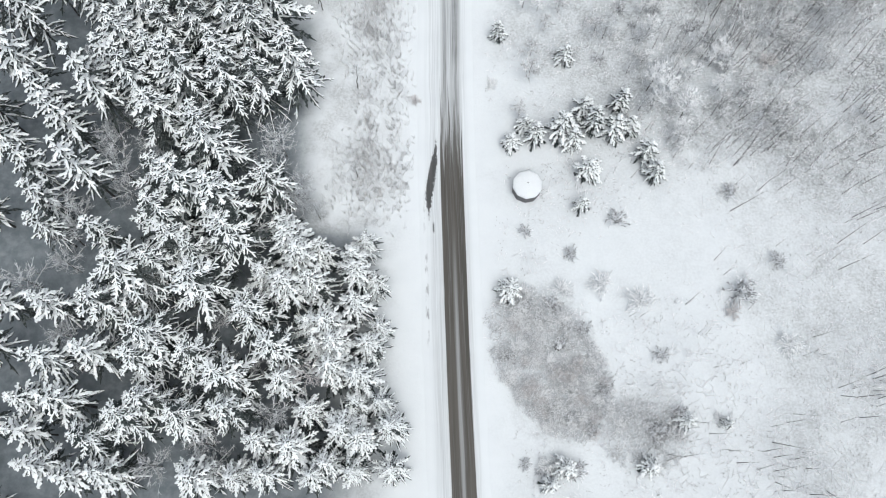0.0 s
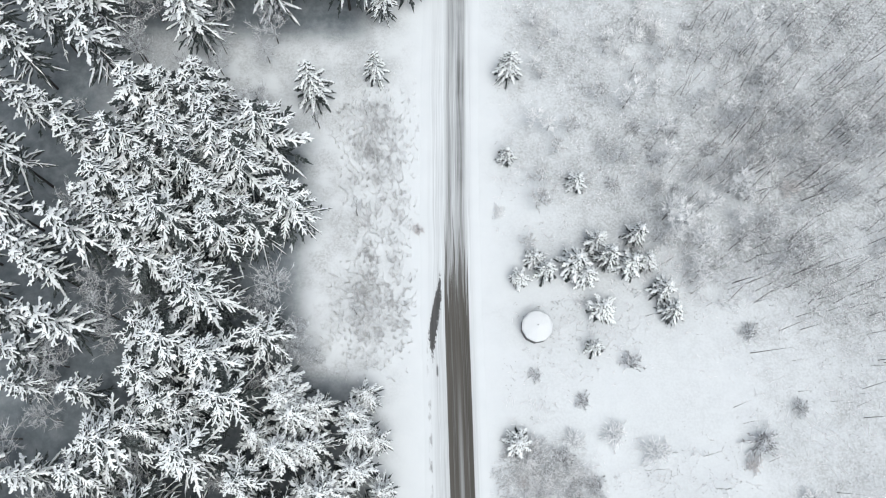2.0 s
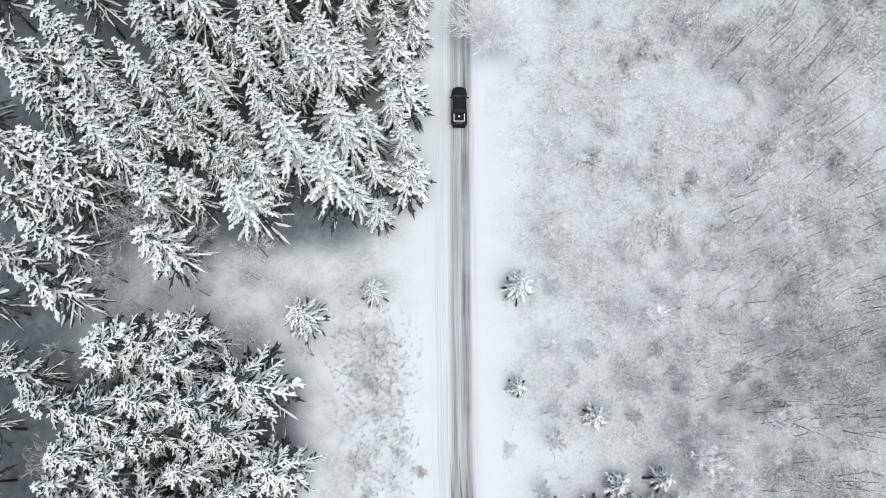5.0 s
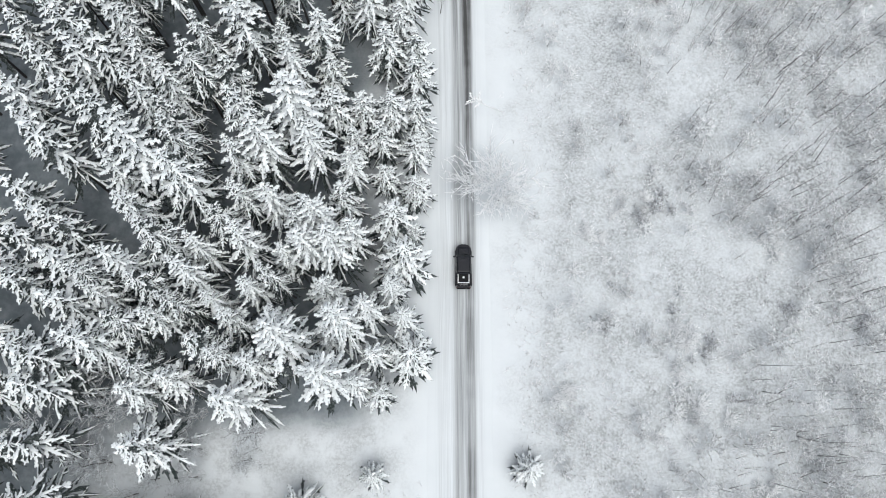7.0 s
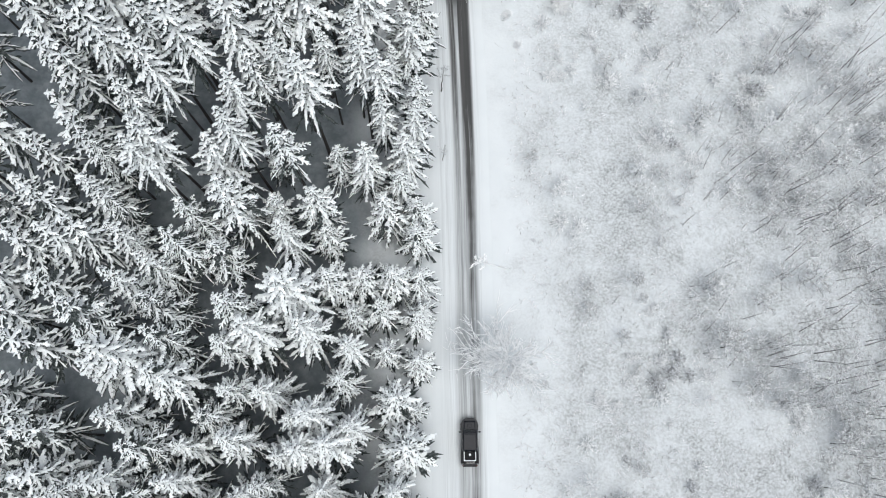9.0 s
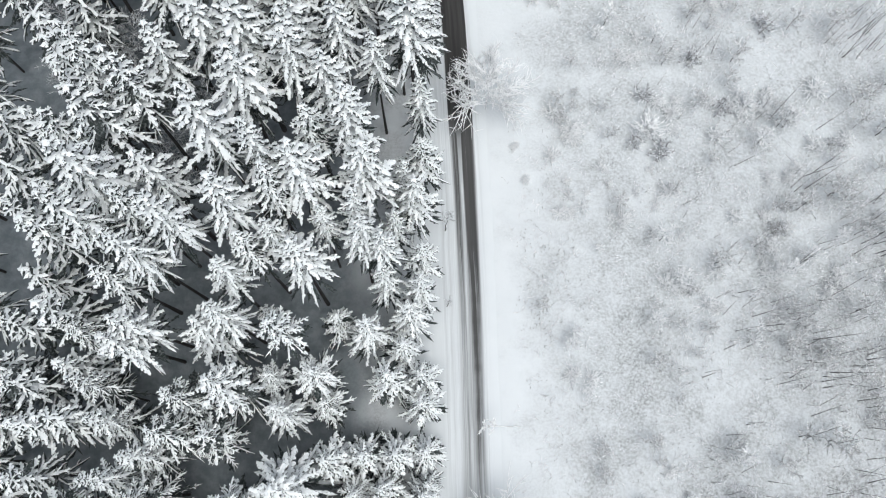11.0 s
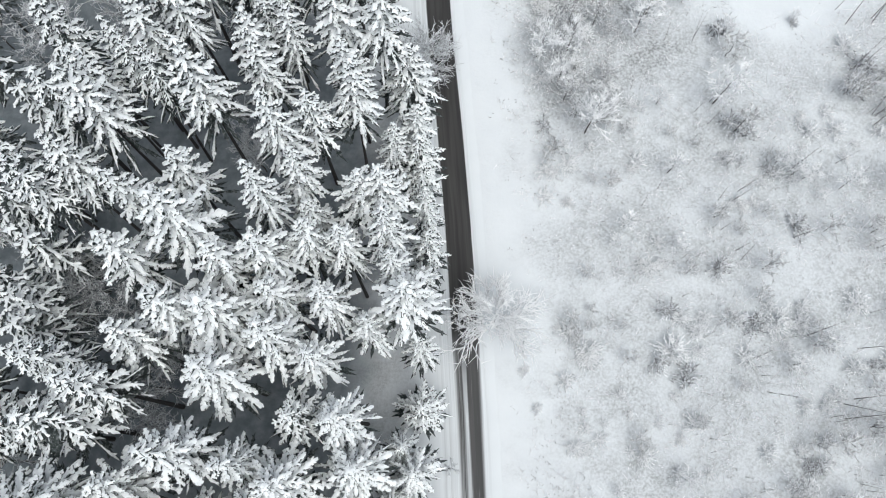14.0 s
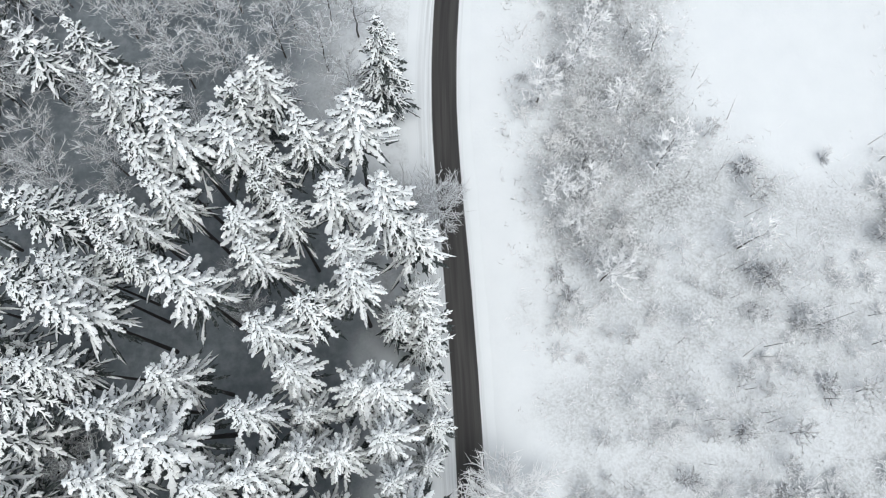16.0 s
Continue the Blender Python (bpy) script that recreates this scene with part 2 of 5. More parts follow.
def plain_material(name, a, b, rough, scale=8, metallic=0.0, specular=0.4):
    m = Nodes(name)
    return m.done(m.mix(m.noise(scale, 4, 0.6, m.coords()), a, b), rough, metallic, specular)


def glass_material():
    m = Nodes("tinted_glass")
    return m.done((0.012, 0.014, 0.018), 0.06, specular=0.6)


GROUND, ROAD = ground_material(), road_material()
SNOW, ROOF_SNOW = snow_load_material("snow_load", 0.9), snow_load_material("roof_snow", 0)
NEEDLE, BARK = needle_material(), bark_material()
TWIG = frosted_twig_material("frosted_twigs", (0.12, 0.12, 0.122), (0.82, 0.84, 0.86), 0.55, 0.55)
BROWN_TWIG = frosted_twig_material("brown_twigs", (0.18, 0.16, 0.155), (0.80, 0.78, 0.78), 0.4)
FIELD_TWIG = frosted_twig_material("field_twigs", (0.26, 0.25, 0.245), (0.90, 0.90, 0.91), 0.55)
RIME_TWIG = frosted_twig_material("rimed_twigs", (0.24, 0.23, 0.23), (0.95, 0.94, 0.95), 0.7, 0.6)
FILIGREE = frosted_twig_material("filigree_twigs", (0.13, 0.125, 0.125), (0.94, 0.945, 0.95), 0.5, 0.5)
WHITE_TWIG = frosted_twig_material("white_twigs", (0.20, 0.205, 0.21), (0.96, 0.965, 0.97), 0.78, 0.8)
STEM = plain_material("sapling_bark", (0.09, 0.088, 0.086), (0.36, 0.35, 0.345), 0.9, 1.5)
BRUSH = frosted_twig_material("dry_brush", (0.10, 0.095, 0.09), (0.34, 0.33, 0.33), 0.4)
DARK_BARK = plain_material("dark_bark", (0.04, 0.036, 0.033), (0.13, 0.115, 0.105), 0.9, 5)


# ---------------------------------------------------------------- mesh helpers
def mesh_from(name, verts, tris, material, smooth=True):
    """One mesh of triangles from numpy arrays."""
    verts, tris = np.asarray(verts, np.float32).reshape(-1, 3), np.asarray(tris, np.int32).reshape(-1, 3)
    me = bpy.data.meshes.new(name)
    me.vertices.add(len(verts))
    me.vertices.foreach_set("co", verts.ravel())
    me.loops.add(len(tris) * 3)
    me.loops.foreach_set("vertex_index", tris.ravel())
    me.polygons.add(len(tris))
    me.polygons.foreach_set("loop_start", np.arange(len(tris), dtype=np.int32) * 3)
    me.polygons.foreach_set("loop_total", np.full(len(tris), 3, np.int32))
    me.polygons.foreach_set("use_smooth", np.full(len(tris), smooth))
    me.materials.append(material)
    me.update(calc_edges=True)
    me.validate()
    return me


def part(name, bm, material, parent, label="", smooth=False):
    """Links a bmesh as one mesh object under a thing or a part."""
    me = bpy.data.meshes.new(name)
    bm.to_mesh(me)
    bm.free()
    me.materials.append(material)
    if smooth:
        me.polygons.foreach_set("use_smooth", np.full(len(me.polygons), True))
    ob = new(name, me)
    ob.parent = parent
    return tagged(ob, label)


def under(name, me, parent, label=""):
    ob = new(name, me)
    ob.parent = parent
    return tagged(ob, label)


def unit(v):
    return v / np.maximum(np.linalg.norm(v, axis=-1, keepdims=True), 1e-9)


class Soup:
    """Collects pieces of geometry as arrays of vertices and triangles."""

    def __init__(self):
        self.v, self.t, self.n, self.depth = [], [], 0, []

    def put(self, verts, tris, depth=None):
        verts = np.asarray(verts, float).reshape(-1, 3)
        if depth is not None:
            self.depth.append(depth)
        self.v.append(verts)
        self.t.append(np.asarray(tris, int).reshape(-1, 3) + self.n)
        self.n += len(verts)

    def sticks(self, a, b, ra, rb):
        """Three-sided sticks from points a to points b."""
        a, b = np.asarray(a, float).reshape(-1, 3), np.asarray(b, float).reshape(-1, 3)
        k = len(a)
        ra, rb = np.broadcast_to(ra, k)[:, None], np.broadcast_to(rb, k)[:, None]
        d = unit(b - a)
        helper = np.where(np.abs(d[:, 2:3]) > 0.9, [[1.0, 0, 0]], [[0, 0, 1.0]])
        e = unit(np.cross(d, helper))
        f = np.cross(d, e)
        ring = [math.cos(w) * e + math.sin(w) * f for w in (0.5, 2.6, 4.7)]
        verts = np.stack([a + ra * r for r in ring] + [b + rb * r for r in ring], 1)
        one = np.array([[0, 1, 4], [0, 4, 3], [1, 2, 5], [1, 5, 4], [2, 0, 3], [2, 3, 5]])
        self.put(verts, (one[None] + 6 * np.arange(k)[:, None, None]))

    def spikes(self, a, b, ra):
        """Three-sided spikes from points a to sharp ends b."""
        a, b = np.asarray(a, float).reshape(-1, 3), np.asarray(b, float).reshape(-1, 3)
        k = len(a)
        ra = np.broadcast_to(ra, k)[:, None]
        d = unit(b - a)
        helper = np.where(np.abs(d[:, 2:3]) > 0.9, [[1.0, 0, 0]], [[0, 0, 1.0]])
        e = unit(np.cross(d, helper))
        f = np.cross(d, e)
        verts = np.stack([a + ra * (math.cos(w) * e + math.sin(w) * f) for w in (0.5, 2.6, 4.7)] + [b], 1)
        one = np.array([[0, 1, 3], [1, 2, 3], [2, 0, 3]])
        self.put(verts, one[None] + 4 * np.arange(k)[:, None, None])

    def mesh(self, name, material, smooth=True):
        me = mesh_from(name, np.concatenate(self.v), np.concatenate(self.t), material, smooth)
        if self.depth:
            layer = me.attributes.new("snow_depth", "FLOAT", "POINT")
            layer.data.foreach_set("value", np.concatenate(self.depth).astype(np.float32))
        return me


# ---------------------------------------------------------------- road, ground
# right-hand edge of the asphalt, and the width of the lane, at every 20 m along the road
ALONG = [-60, -10, 6, 22, 38, 54, 70, 86, 102, 118, 134, 150, 158, 166, 174, 182, 190, 198, 230, 300]
RIGHT = [8.2, 5.1, 4.1, 3.35, 2.65, 2.25, 2.12, 2.1, 2.02, 1.83, 1.42, 0.62, 0.15, -0.45, -1.15, -1.55, -1.3, -0.75, 2.2, 12.0]


def road_right(y):
    return np.interp(y, ALONG, RIGHT)


def road_mid(y):
    y = np.asarray(y, float)
    return sum(road_right(y + d) for d in (-6, -3, 0, 3, 6)) / 5 - 1.22


def build_road():
    ys = np.arange(-60, 290, 1.5)
    us = np.array([-4.9, -4.0, -3.3, -2.4, -1.6, -1.1, -0.5, 0.0, 0.5, 1.1, 1.5, 2.0, 2.7, 3.6])
    zs = np.array([-0.13, -0.02, 0.015, 0.02, 0.03, 0.03, 0.045, 0.05, 0.045, 0.03, 0.03, 0.02, -0.01, -0.13])
    mid = road_mid(ys)
    verts = [(mid[j] + u, y, z) for j, y in enumerate(ys) for u, z in zip(us, zs)]
    k = len(us)
    faces = [(j * k + i, j * k + i + 1, (j + 1) * k + i + 1, (j + 1) * k + i) for j in range(len(ys) - 1) for i in range(k - 1)]
    me = bpy.data.meshes.new("road")
    me.from_pydata(verts, [], faces)
    layer = me.uv_layers.new(name="metres")
    uv = np.array([(us[v % k], ys[v // k]) for f in faces for v in f], np.float32)
    layer.data.foreach_set("uv", uv.ravel())
    me.polygons.foreach_set("use_smooth", np.full(len(me.polygons), True))
    me.materials.append(ROAD)
    tagged(new("road", me), "narrow wet asphalt road streaked with packed snow", "road", kind="structure")


def height(x, y):
    """Lie of the snow: flat under the road, a low ploughed bank, then soft humps."""
    d = x - road_mid(y)
    side = np.maximum(np.maximum(d - 1.9, -3.3 - d), 0)
    rise = np.clip(side / 1.6, 0, 1)
    bank = -0.12 + 0.16 * rise * rise * (3 - 2 * rise)
    hump = 0.10 * np.sin(x * 0.31 + np.sin(y * 0.17) * 2) * np.sin(y * 0.23 + x * 0.05) + 0.06 * np.sin(x * 0.9 + y * 0.7) * np.sin(y * 0.8 - x * 0.3)
    return np.where(side <= 0, -0.12, bank + hump * np.minimum(side / 4, 1))


def build_ground():
    far = [60 * 1.32**i for i in range(1, 14)]
    xs = np.array([-f for f in reversed(far)] + list(np.arange(-60, 60.1, 0.8)) + far)
    ys = np.array([-20 - f for f in reversed(far)] + list(np.arange(-36, 226, 1.0)) + [210 + f for f in far])
    X, Y = np.meshgrid(xs, ys)
    verts = np.stack([X, Y, height(X, Y)], -1).reshape(-1, 3)
    nx = len(xs)
    j, i = np.meshgrid(np.arange(len(ys) - 1), np.arange(nx - 1), indexing="ij")
    a = (j * nx + i).ravel()
    tris = np.concatenate([np.stack([a, a + 1, a + nx + 1], 1), np.stack([a, a + nx + 1, a + nx], 1)])
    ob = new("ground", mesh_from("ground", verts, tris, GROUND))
    tagged(ob, "snow-covered ground with dead grass showing through", "ground", kind="structure")


build_ground()
build_road()


# ---------------------------------------------------------------- spruces
def snow_pad(soup, pts, half, rng, lift=0.8):
    """Lumpy ridge of snow along a line of points, with uneven edges, drawn out to a tip at the last."""
    pts = np.asarray(pts)
    k = len(pts) - 1
    way = unit(np.gradient(pts, axis=0))
    side = unit(np.cross(way, (0, 0, 1.0)))
    w = np.asarray(half)[:, None]
    lobes = rng.uniform(0.35, 1.55, (k, 3, 1))
    low = pts[:k] - np.array([0, 0, 0.5]) * w[:k]
    verts = np.stack([low - side[:k] * w[:k] * lobes[:, 0], pts[:k] + np.array([0, 0, lift]) * w[:k] * lobes[:, 1], low + side[:k] * w[:k] * lobes[:, 2]], 1).reshape(-1, 3)
    tris = []
    for i in range(k - 1):
        o = 3 * i
        tris += [(o, o + 1, o + 4), (o, o + 4, o + 3), (o + 1, o + 2, o + 5), (o + 1, o + 5, o + 4)]
    o = 3 * (k - 1)
    tris += [(o, o + 1, 3 * k), (o + 1, o + 2, 3 * k)]
    soup.put(np.vstack([verts, pts[k:]]), tris, np.append(np.tile([0.0, 1.0, 0.0], k), 0.15))


def spruce_meshes(h, r, load, seed, whorl_gap=0.78, fine=1.0, foot=0.13, rich=1.0):
    """Trunk, needles and snow of one spruce: whorls of drooping boughs, each with side fingers under snow pads.
    load: how thickly the snow lies; rich: how many side fingers a bough has."""
    rng = np.random.default_rng(seed)
    trunk, needles, snow = Soup(), Soup(), Soup()
    n = 7
    zz = np.array([-0.3, 0.25 * h, 0.55 * h, 0.8 * h, 0.98 * h])
    rr = 0.0075 * h * np.array([1.25, 0.9, 0.6, 0.33, 0.08])
    ang = np.arange(n) * 2 * math.pi / n
    ring = np.stack([np.cos(ang), np.sin(ang), 0 * ang], -1)
    verts = np.concatenate([ring * w + (0, 0, z) for w, z in zip(rr, zz)])
    tris = []
    for k in range(len(zz) - 1):
        for i in range(n):
            a, b = k * n + i, k * n + (i + 1) % n
            tris += [(a, b, b + n), (a, b + n, a + n)]
    trunk.put(verts, tris)

    up = np.array([0, 0, 1.0])
    whorls = int((0.99 - foot) * h / whorl_gap)
    girth = (0.090 + 0.066 * load) * fine
    lean_ = max(1.0, 2.1 - 0.8 * load)
    for k in range(whorls):
        f = (k + 0.5) / whorls
        z0 = h * (foot + (0.975 - foot) * f) + rng.uniform(-0.25, 0.25) * whorl_gap
        reach = r * (1.04 * (1 - f) ** 0.74 + 0.09)
        if f < 0.3:
            reach *= 0.74 + 0.87 * f
        count = int(round((4.7 + 1.9 * (1 - f)) * (0.9 + 0.28 * load))) if f < 0.93 else 6
        turn = 2.4 * k + rng.uniform(-0.3, 0.3)
        sheltered = f < 0.30
        for i in range(count):
            a = turn + i * 2 * math.pi / count + rng.uniform(-0.25, 0.25)
            L = max(reach * rng.uniform(0.68, 1.18), 0.32 * fine)
            out, side = np.array([math.cos(a), math.sin(a), 0]), np.array([-math.sin(a), math.cos(a), 0])
            rise, droop = rng.uniform(-0.08, 0.20) + 0.5 * f, rng.uniform(0.42, 0.85) * (1.0 - 0.35 * f)
            bend = rng.uniform(-0.16, 0.16) * L

            def spine(q):
                return out * (L * q) + up * (z0 + L * (rise * q - droop * q * q)) + side * (bend * q * q)

            snowy = rng.random() < (0.6 if sheltered else min(1.0, 0.74 + 0.25 * load))
            stops = (0.10, 0.5, 0.85, 1.02) if sheltered else (0.02, 0.24, 0.44, 0.64, 0.84, 0.97, 1.03)
            g = girth * rng.uniform(0.8, 1.2) * min(1.0, 0.55 + 0.22 * L) * (0.7 if sheltered else 1.0)
            if snowy:
                w = [g * rng.uniform(0.65, 1.3) * (1.1 - 0.35 * q) * (0.95 + 0.28 * load) for q in stops]
                snow_pad(snow, [spine(q) for q in stops], w, rng)
            # needles under the bough, wider than the snow on it
            for q0, q1 in ((0.05, 0.62), (0.42, 0.99)):
                p0, p1, mid = spine(q0), spine(q1), spine((q0 + q1) / 2)
                e = g * lean_ + 0.03
                needles.put([p0 - up * 0.08, mid - side * e - up * (0.16 + g), mid + side * e - up * (0.16 + g), p1 - up * 0.22], [(0, 1, 2), (1, 3, 2)])
            fingers = int(round(min(6, L / (0.42 * fine)) * rich * (1.12 - 0.26 * load) * (0.45 if sheltered else 1.0))) if L > 0.5 * fine else 1
            for j in range(fingers):
                for sgn in (-1, 1):
                    q = 0.10 + 0.80 * (j + rng.uniform(0.15, 0.85)) / fingers
                    root = spine(q)
                    fl = (0.22 * fine + 0.34 * L * (1 - q) ** 0.75) * rng.uniform(0.65, 1.2) * (1.10 - 0.36 * load)
                    way = unit(out * rng.uniform(0.55, 1.05) + side * sgn * rng.uniform(0.55, 1.1) + up * (rise - 2 * droop * q) * 0.7)
                    sag = up * fl * rng.uniform(0.05, 0.28)
                    mid, end = root + way * fl * 0.55, root + way * fl - sag
                    across = unit(np.cross(way, up))
                    e = g * 0.75 * lean_ + 0.025
                    needles.put([root - up * 0.08, mid - across * e - up * (0.12 + g), mid + across * e - up * (0.12 + g), end - way * 0.03 - up * 0.2], [(0, 1, 2), (1, 3, 2)])
                    if snowy and rng.random() < (0.45 if sheltered else 0.66 + 0.3 * load):
                        w = g * rng.uniform(0.55, 0.85) * (0.95 + 0.2 * load)
                        snow_pad(snow, [root, mid, root + way * fl * 0.93 - sag * 0.85, end + way * 0.04], [w, w * rng.uniform(0.9, 1.3), w * rng.uniform(0.7, 1.0), w], rng)
    # leader with its little cap
    top = np.array([0, 0, h])
    for i in range(5):
        a = i * 1.257 + rng.uniform(-0.3, 0.3)
        d = np.array([math.cos(a), math.sin(a), -0.35])
        needles.spikes([top - (0, 0, 0.35)], [top - (0, 0, 0.3) + d * 0.5], 0.07)
        snow_pad(snow, [top + (0, 0, 0.05), top + d * 0.22 * fine, top + d * 0.5 * fine - (0, 0, 0.1)], [girth * 0.9] * 3, rng)
    return trunk.mesh("trunk", BARK), needles.mesh("needles", NEEDLE), snow.mesh("snow_load", SNOW)


def spruce_kind(h, r, load, seed, label, gap=0.85, foot=0.2, fine=0.78):
    base = new("spruce_tree")
    trunk, needles, snow = spruce_meshes(h, r, load, seed, gap, fine, foot)
    under("trunk", trunk, base)
    tagged(under("needles", needles, base, "dark green spruce needles"), kind="stuff")
    tagged(under("snow_load", snow, base, "fresh snow lying on the boughs"), kind="stuff")
    tagged(base, label, "spruce tree", "spruces of the forest")
    base["height"] = h
    return base


THICK, LIGHT = "spruce bowed under thick fresh snow in the forest", "tall green spruce lightly covered with snow"
HEAVY = "full spruce whose boughs vanish under heavy white snow"
LOW = "dark spruce with snowy boughs almost to the ground"
SHORT = "short broad spruce thickly covered with snow"
TALL = "tall spruce with a snowy crown high on a bare trunk"
LOFTY = "tall green spruce with snowy boughs high on a bare trunk"
KINDS = {
    "short": [spruce_kind(11, 2.6, 0.95, 11 + i, SHORT, 0.74, 0.14) for i in range(5)],
    "thick": [spruce_kind(16, 2.9, 1.0, 31 + i, THICK, 1.0, 0.24) for i in range(6)],
    "heavy": [spruce_kind(15, 2.9, 1.4, 71 + i, HEAVY, 0.90, 0.24) for i in range(5)],
    "light": [spruce_kind(17, 3.1, 0.6, 51 + i, LIGHT, 1.02, 0.30) for i in range(5)],
    "low": [spruce_kind(15, 3.1, 0.55, 111 + i, LOW, 1.0, 0.2) for i in range(6)],
    "tall": [spruce_kind(20, 2.6, 1.35, 211 + i, TALL, 0.80, 0.54) for i in range(5)],
    "lofty": [spruce_kind(21, 2.4, 0.8, 241 + i, LOFTY, 0.86, 0.55) for i in range(5)],
}
taken = set()
pick = random.Random(7)


OUTER, FAR_SIDE = [], -35.5


def spruce(x, y, h, broad=1.0):
    """One spruce of the forest; its kind follows from its height and its distance from the road.
    Those on the far side go into the joined mass."""
    if x < FAR_SIDE:
        OUTER.append((x, y, h))
        return None
    if h < 12.8:
        kind = "short"
    else:
        white = (0.85 if y < 112 else 0.8) if x > (-26 if y > 112 else -19) - 5 * pick.random() and (60 < y < 106 or y > 112) else 0.2
        kind = "heavy" if pick.random() < white else "light" if pick.random() < (0.2 if x > -22 else 0.55) + (0.3 if y < 60 else 0.0) else "thick"
        if y < 60:
            kind = "low"
        elif h > 17.5 and y > 110 and kind == "heavy":
            kind = "tall"
        elif h > 19 and y > 110:
            kind = "lofty"
    ob = KINDS[kind][pick.randrange(len(KINDS[kind]))]
    k = h / ob["height"]
    wide = min(k ** 0.5, 1.06) * pick.uniform(0.94, 1.1) * (max(broad, 1.0) if y < 30 else broad) * (1.08 if 26 < y < 60 else 1.0)
    m = pose(x, y, -0.05, pick.uniform(-2, 2), pick.uniform(-2, 2), pick.uniform(0, 360)) @ Matrix.Diagonal((wide, wide, k, 1))
    if ob.name not in taken:
        taken.add(ob.name)
        ob.matrix_basis = m
        return ob
    return copy_thing(ob, m)


# the forest, stand by stand along the road: place and height of each spruce
for x, y, h, broad in [
    (-24.3, -0.8, 11.8, 1.20), (-36.4, -0.7, 12.5, 0.91), (-17.4, -0.4, 11.4, 0.96), (-33.3, -0.4, 12.4, 1.14), (-12.6, -0.3, 10.2, 0.93), (-20.6, -0.2, 11.6, 0.99), (-39.2, 0.5, 15.0, 1.10), (-8.4, 0.6, 9.7, 0.85),
    (-4.5, 0.7, 9.7, 1.11), (-11.2, 1.0, 9.7, 0.85), (-15.1, 2.8, 10.2, 0.99), (-34.7, 2.9, 15.0, 1.05), (-18.2, 3.0, 11.8, 0.96), (-8.0, 3.3, 9.7, 0.85), (-41.8, 3.7, 12.8, 1.10), (-9.7, 4.6, 9.7, 0.91),
    (-4.6, 4.7, 9.7, 0.96), (-31.4, 5.4, 15.0, 1.11), (-25.8, 5.4, 14.5, 1.20), (-21.4, 6.4, 14.2, 1.10), (-13.3, 6.4, 10.7, 1.11), (-29.2, 6.7, 15.0, 0.99), (-37.9, 6.8, 15.1, 1.20), (-41.7, 6.9, 12.9, 1.02),
]:
    spruce(x, y, h, broad)
for x, y, h, broad in [
    (-5.9, 7.4, 9.7, 0.97), (-16.3, 9.3, 11.9, 1.15), (-21.6, 9.4, 14.2, 1.14), (-7.9, 10.0, 9.7, 0.92), (-39.9, 10.9, 15.1, 1.19), (-11.2, 11.1, 9.5, 0.99), (-30.3, 11.4, 15.0, 1.12), (-25.3, 11.7, 13.1, 1.20),
    (-35.7, 11.8, 14.0, 1.20), (-16.3, 12.9, 15.6, 0.91), (-13.2, 13.3, 10.0, 0.85), (-7.3, 13.4, 9.5, 0.95), (-29.4, 13.8, 15.8, 1.20), (-14.1, 15.5, 10.5, 0.90), (-6.3, 15.7, 7.4, 0.97), (-20.2, 16.3, 13.4, 1.20),
    (-35.3, 16.8, 15.2, 1.20), (-8.9, 17.7, 11.8, 1.02), (-25.1, 18.8, 15.7, 1.20), (-16.2, 19.1, 11.7, 0.92), (-13.2, 19.8, 11.7, 0.95), (-32.7, 19.9, 18.5, 1.14), (-7.1, 20.6, 8.2, 1.05), (-19.1, 20.7, 12.0, 1.11),
]:
    spruce(x, y, h, broad)
for x, y, h, broad in [
    (-30.3, 21.3, 14.9, 0.96), (-14.8, 22.7, 10.9, 0.85), (-25.9, 22.8, 13.1, 1.00), (-9.6, 23.0, 9.7, 0.85), (-28.2, 23.7, 14.7, 0.85), (-12.6, 23.8, 10.9, 0.85), (-16.1, 24.2, 10.9, 0.85), (-21.7, 24.4, 16.3, 1.17),
    (-36.7, 24.9, 13.1, 1.20), (-8.4, 25.1, 7.9, 1.04), (-42.5, 25.3, 13.1, 1.20), (-17.2, 26.5, 10.6, 1.05), (-29.8, 26.9, 18.0, 1.08), (-23.6, 28.0, 19.1, 1.20), (-43.2, 28.6, 13.6, 1.20), (-27.5, 29.9, 18.1, 1.04),
    (-18.7, 30.8, 13.5, 1.20), (-30.6, 31.5, 14.9, 1.20), (-44.5, 32.1, 14.9, 1.20), (-24.4, 34.1, 18.3, 1.20), (-26.2, 36.9, 15.7, 1.20), (-41.3, 37.1, 16.4, 1.20), (-31.2, 38.7, 16.3, 1.18), (-43.2, 39.4, 16.8, 1.20),
]:
    spruce(x, y, h, broad)
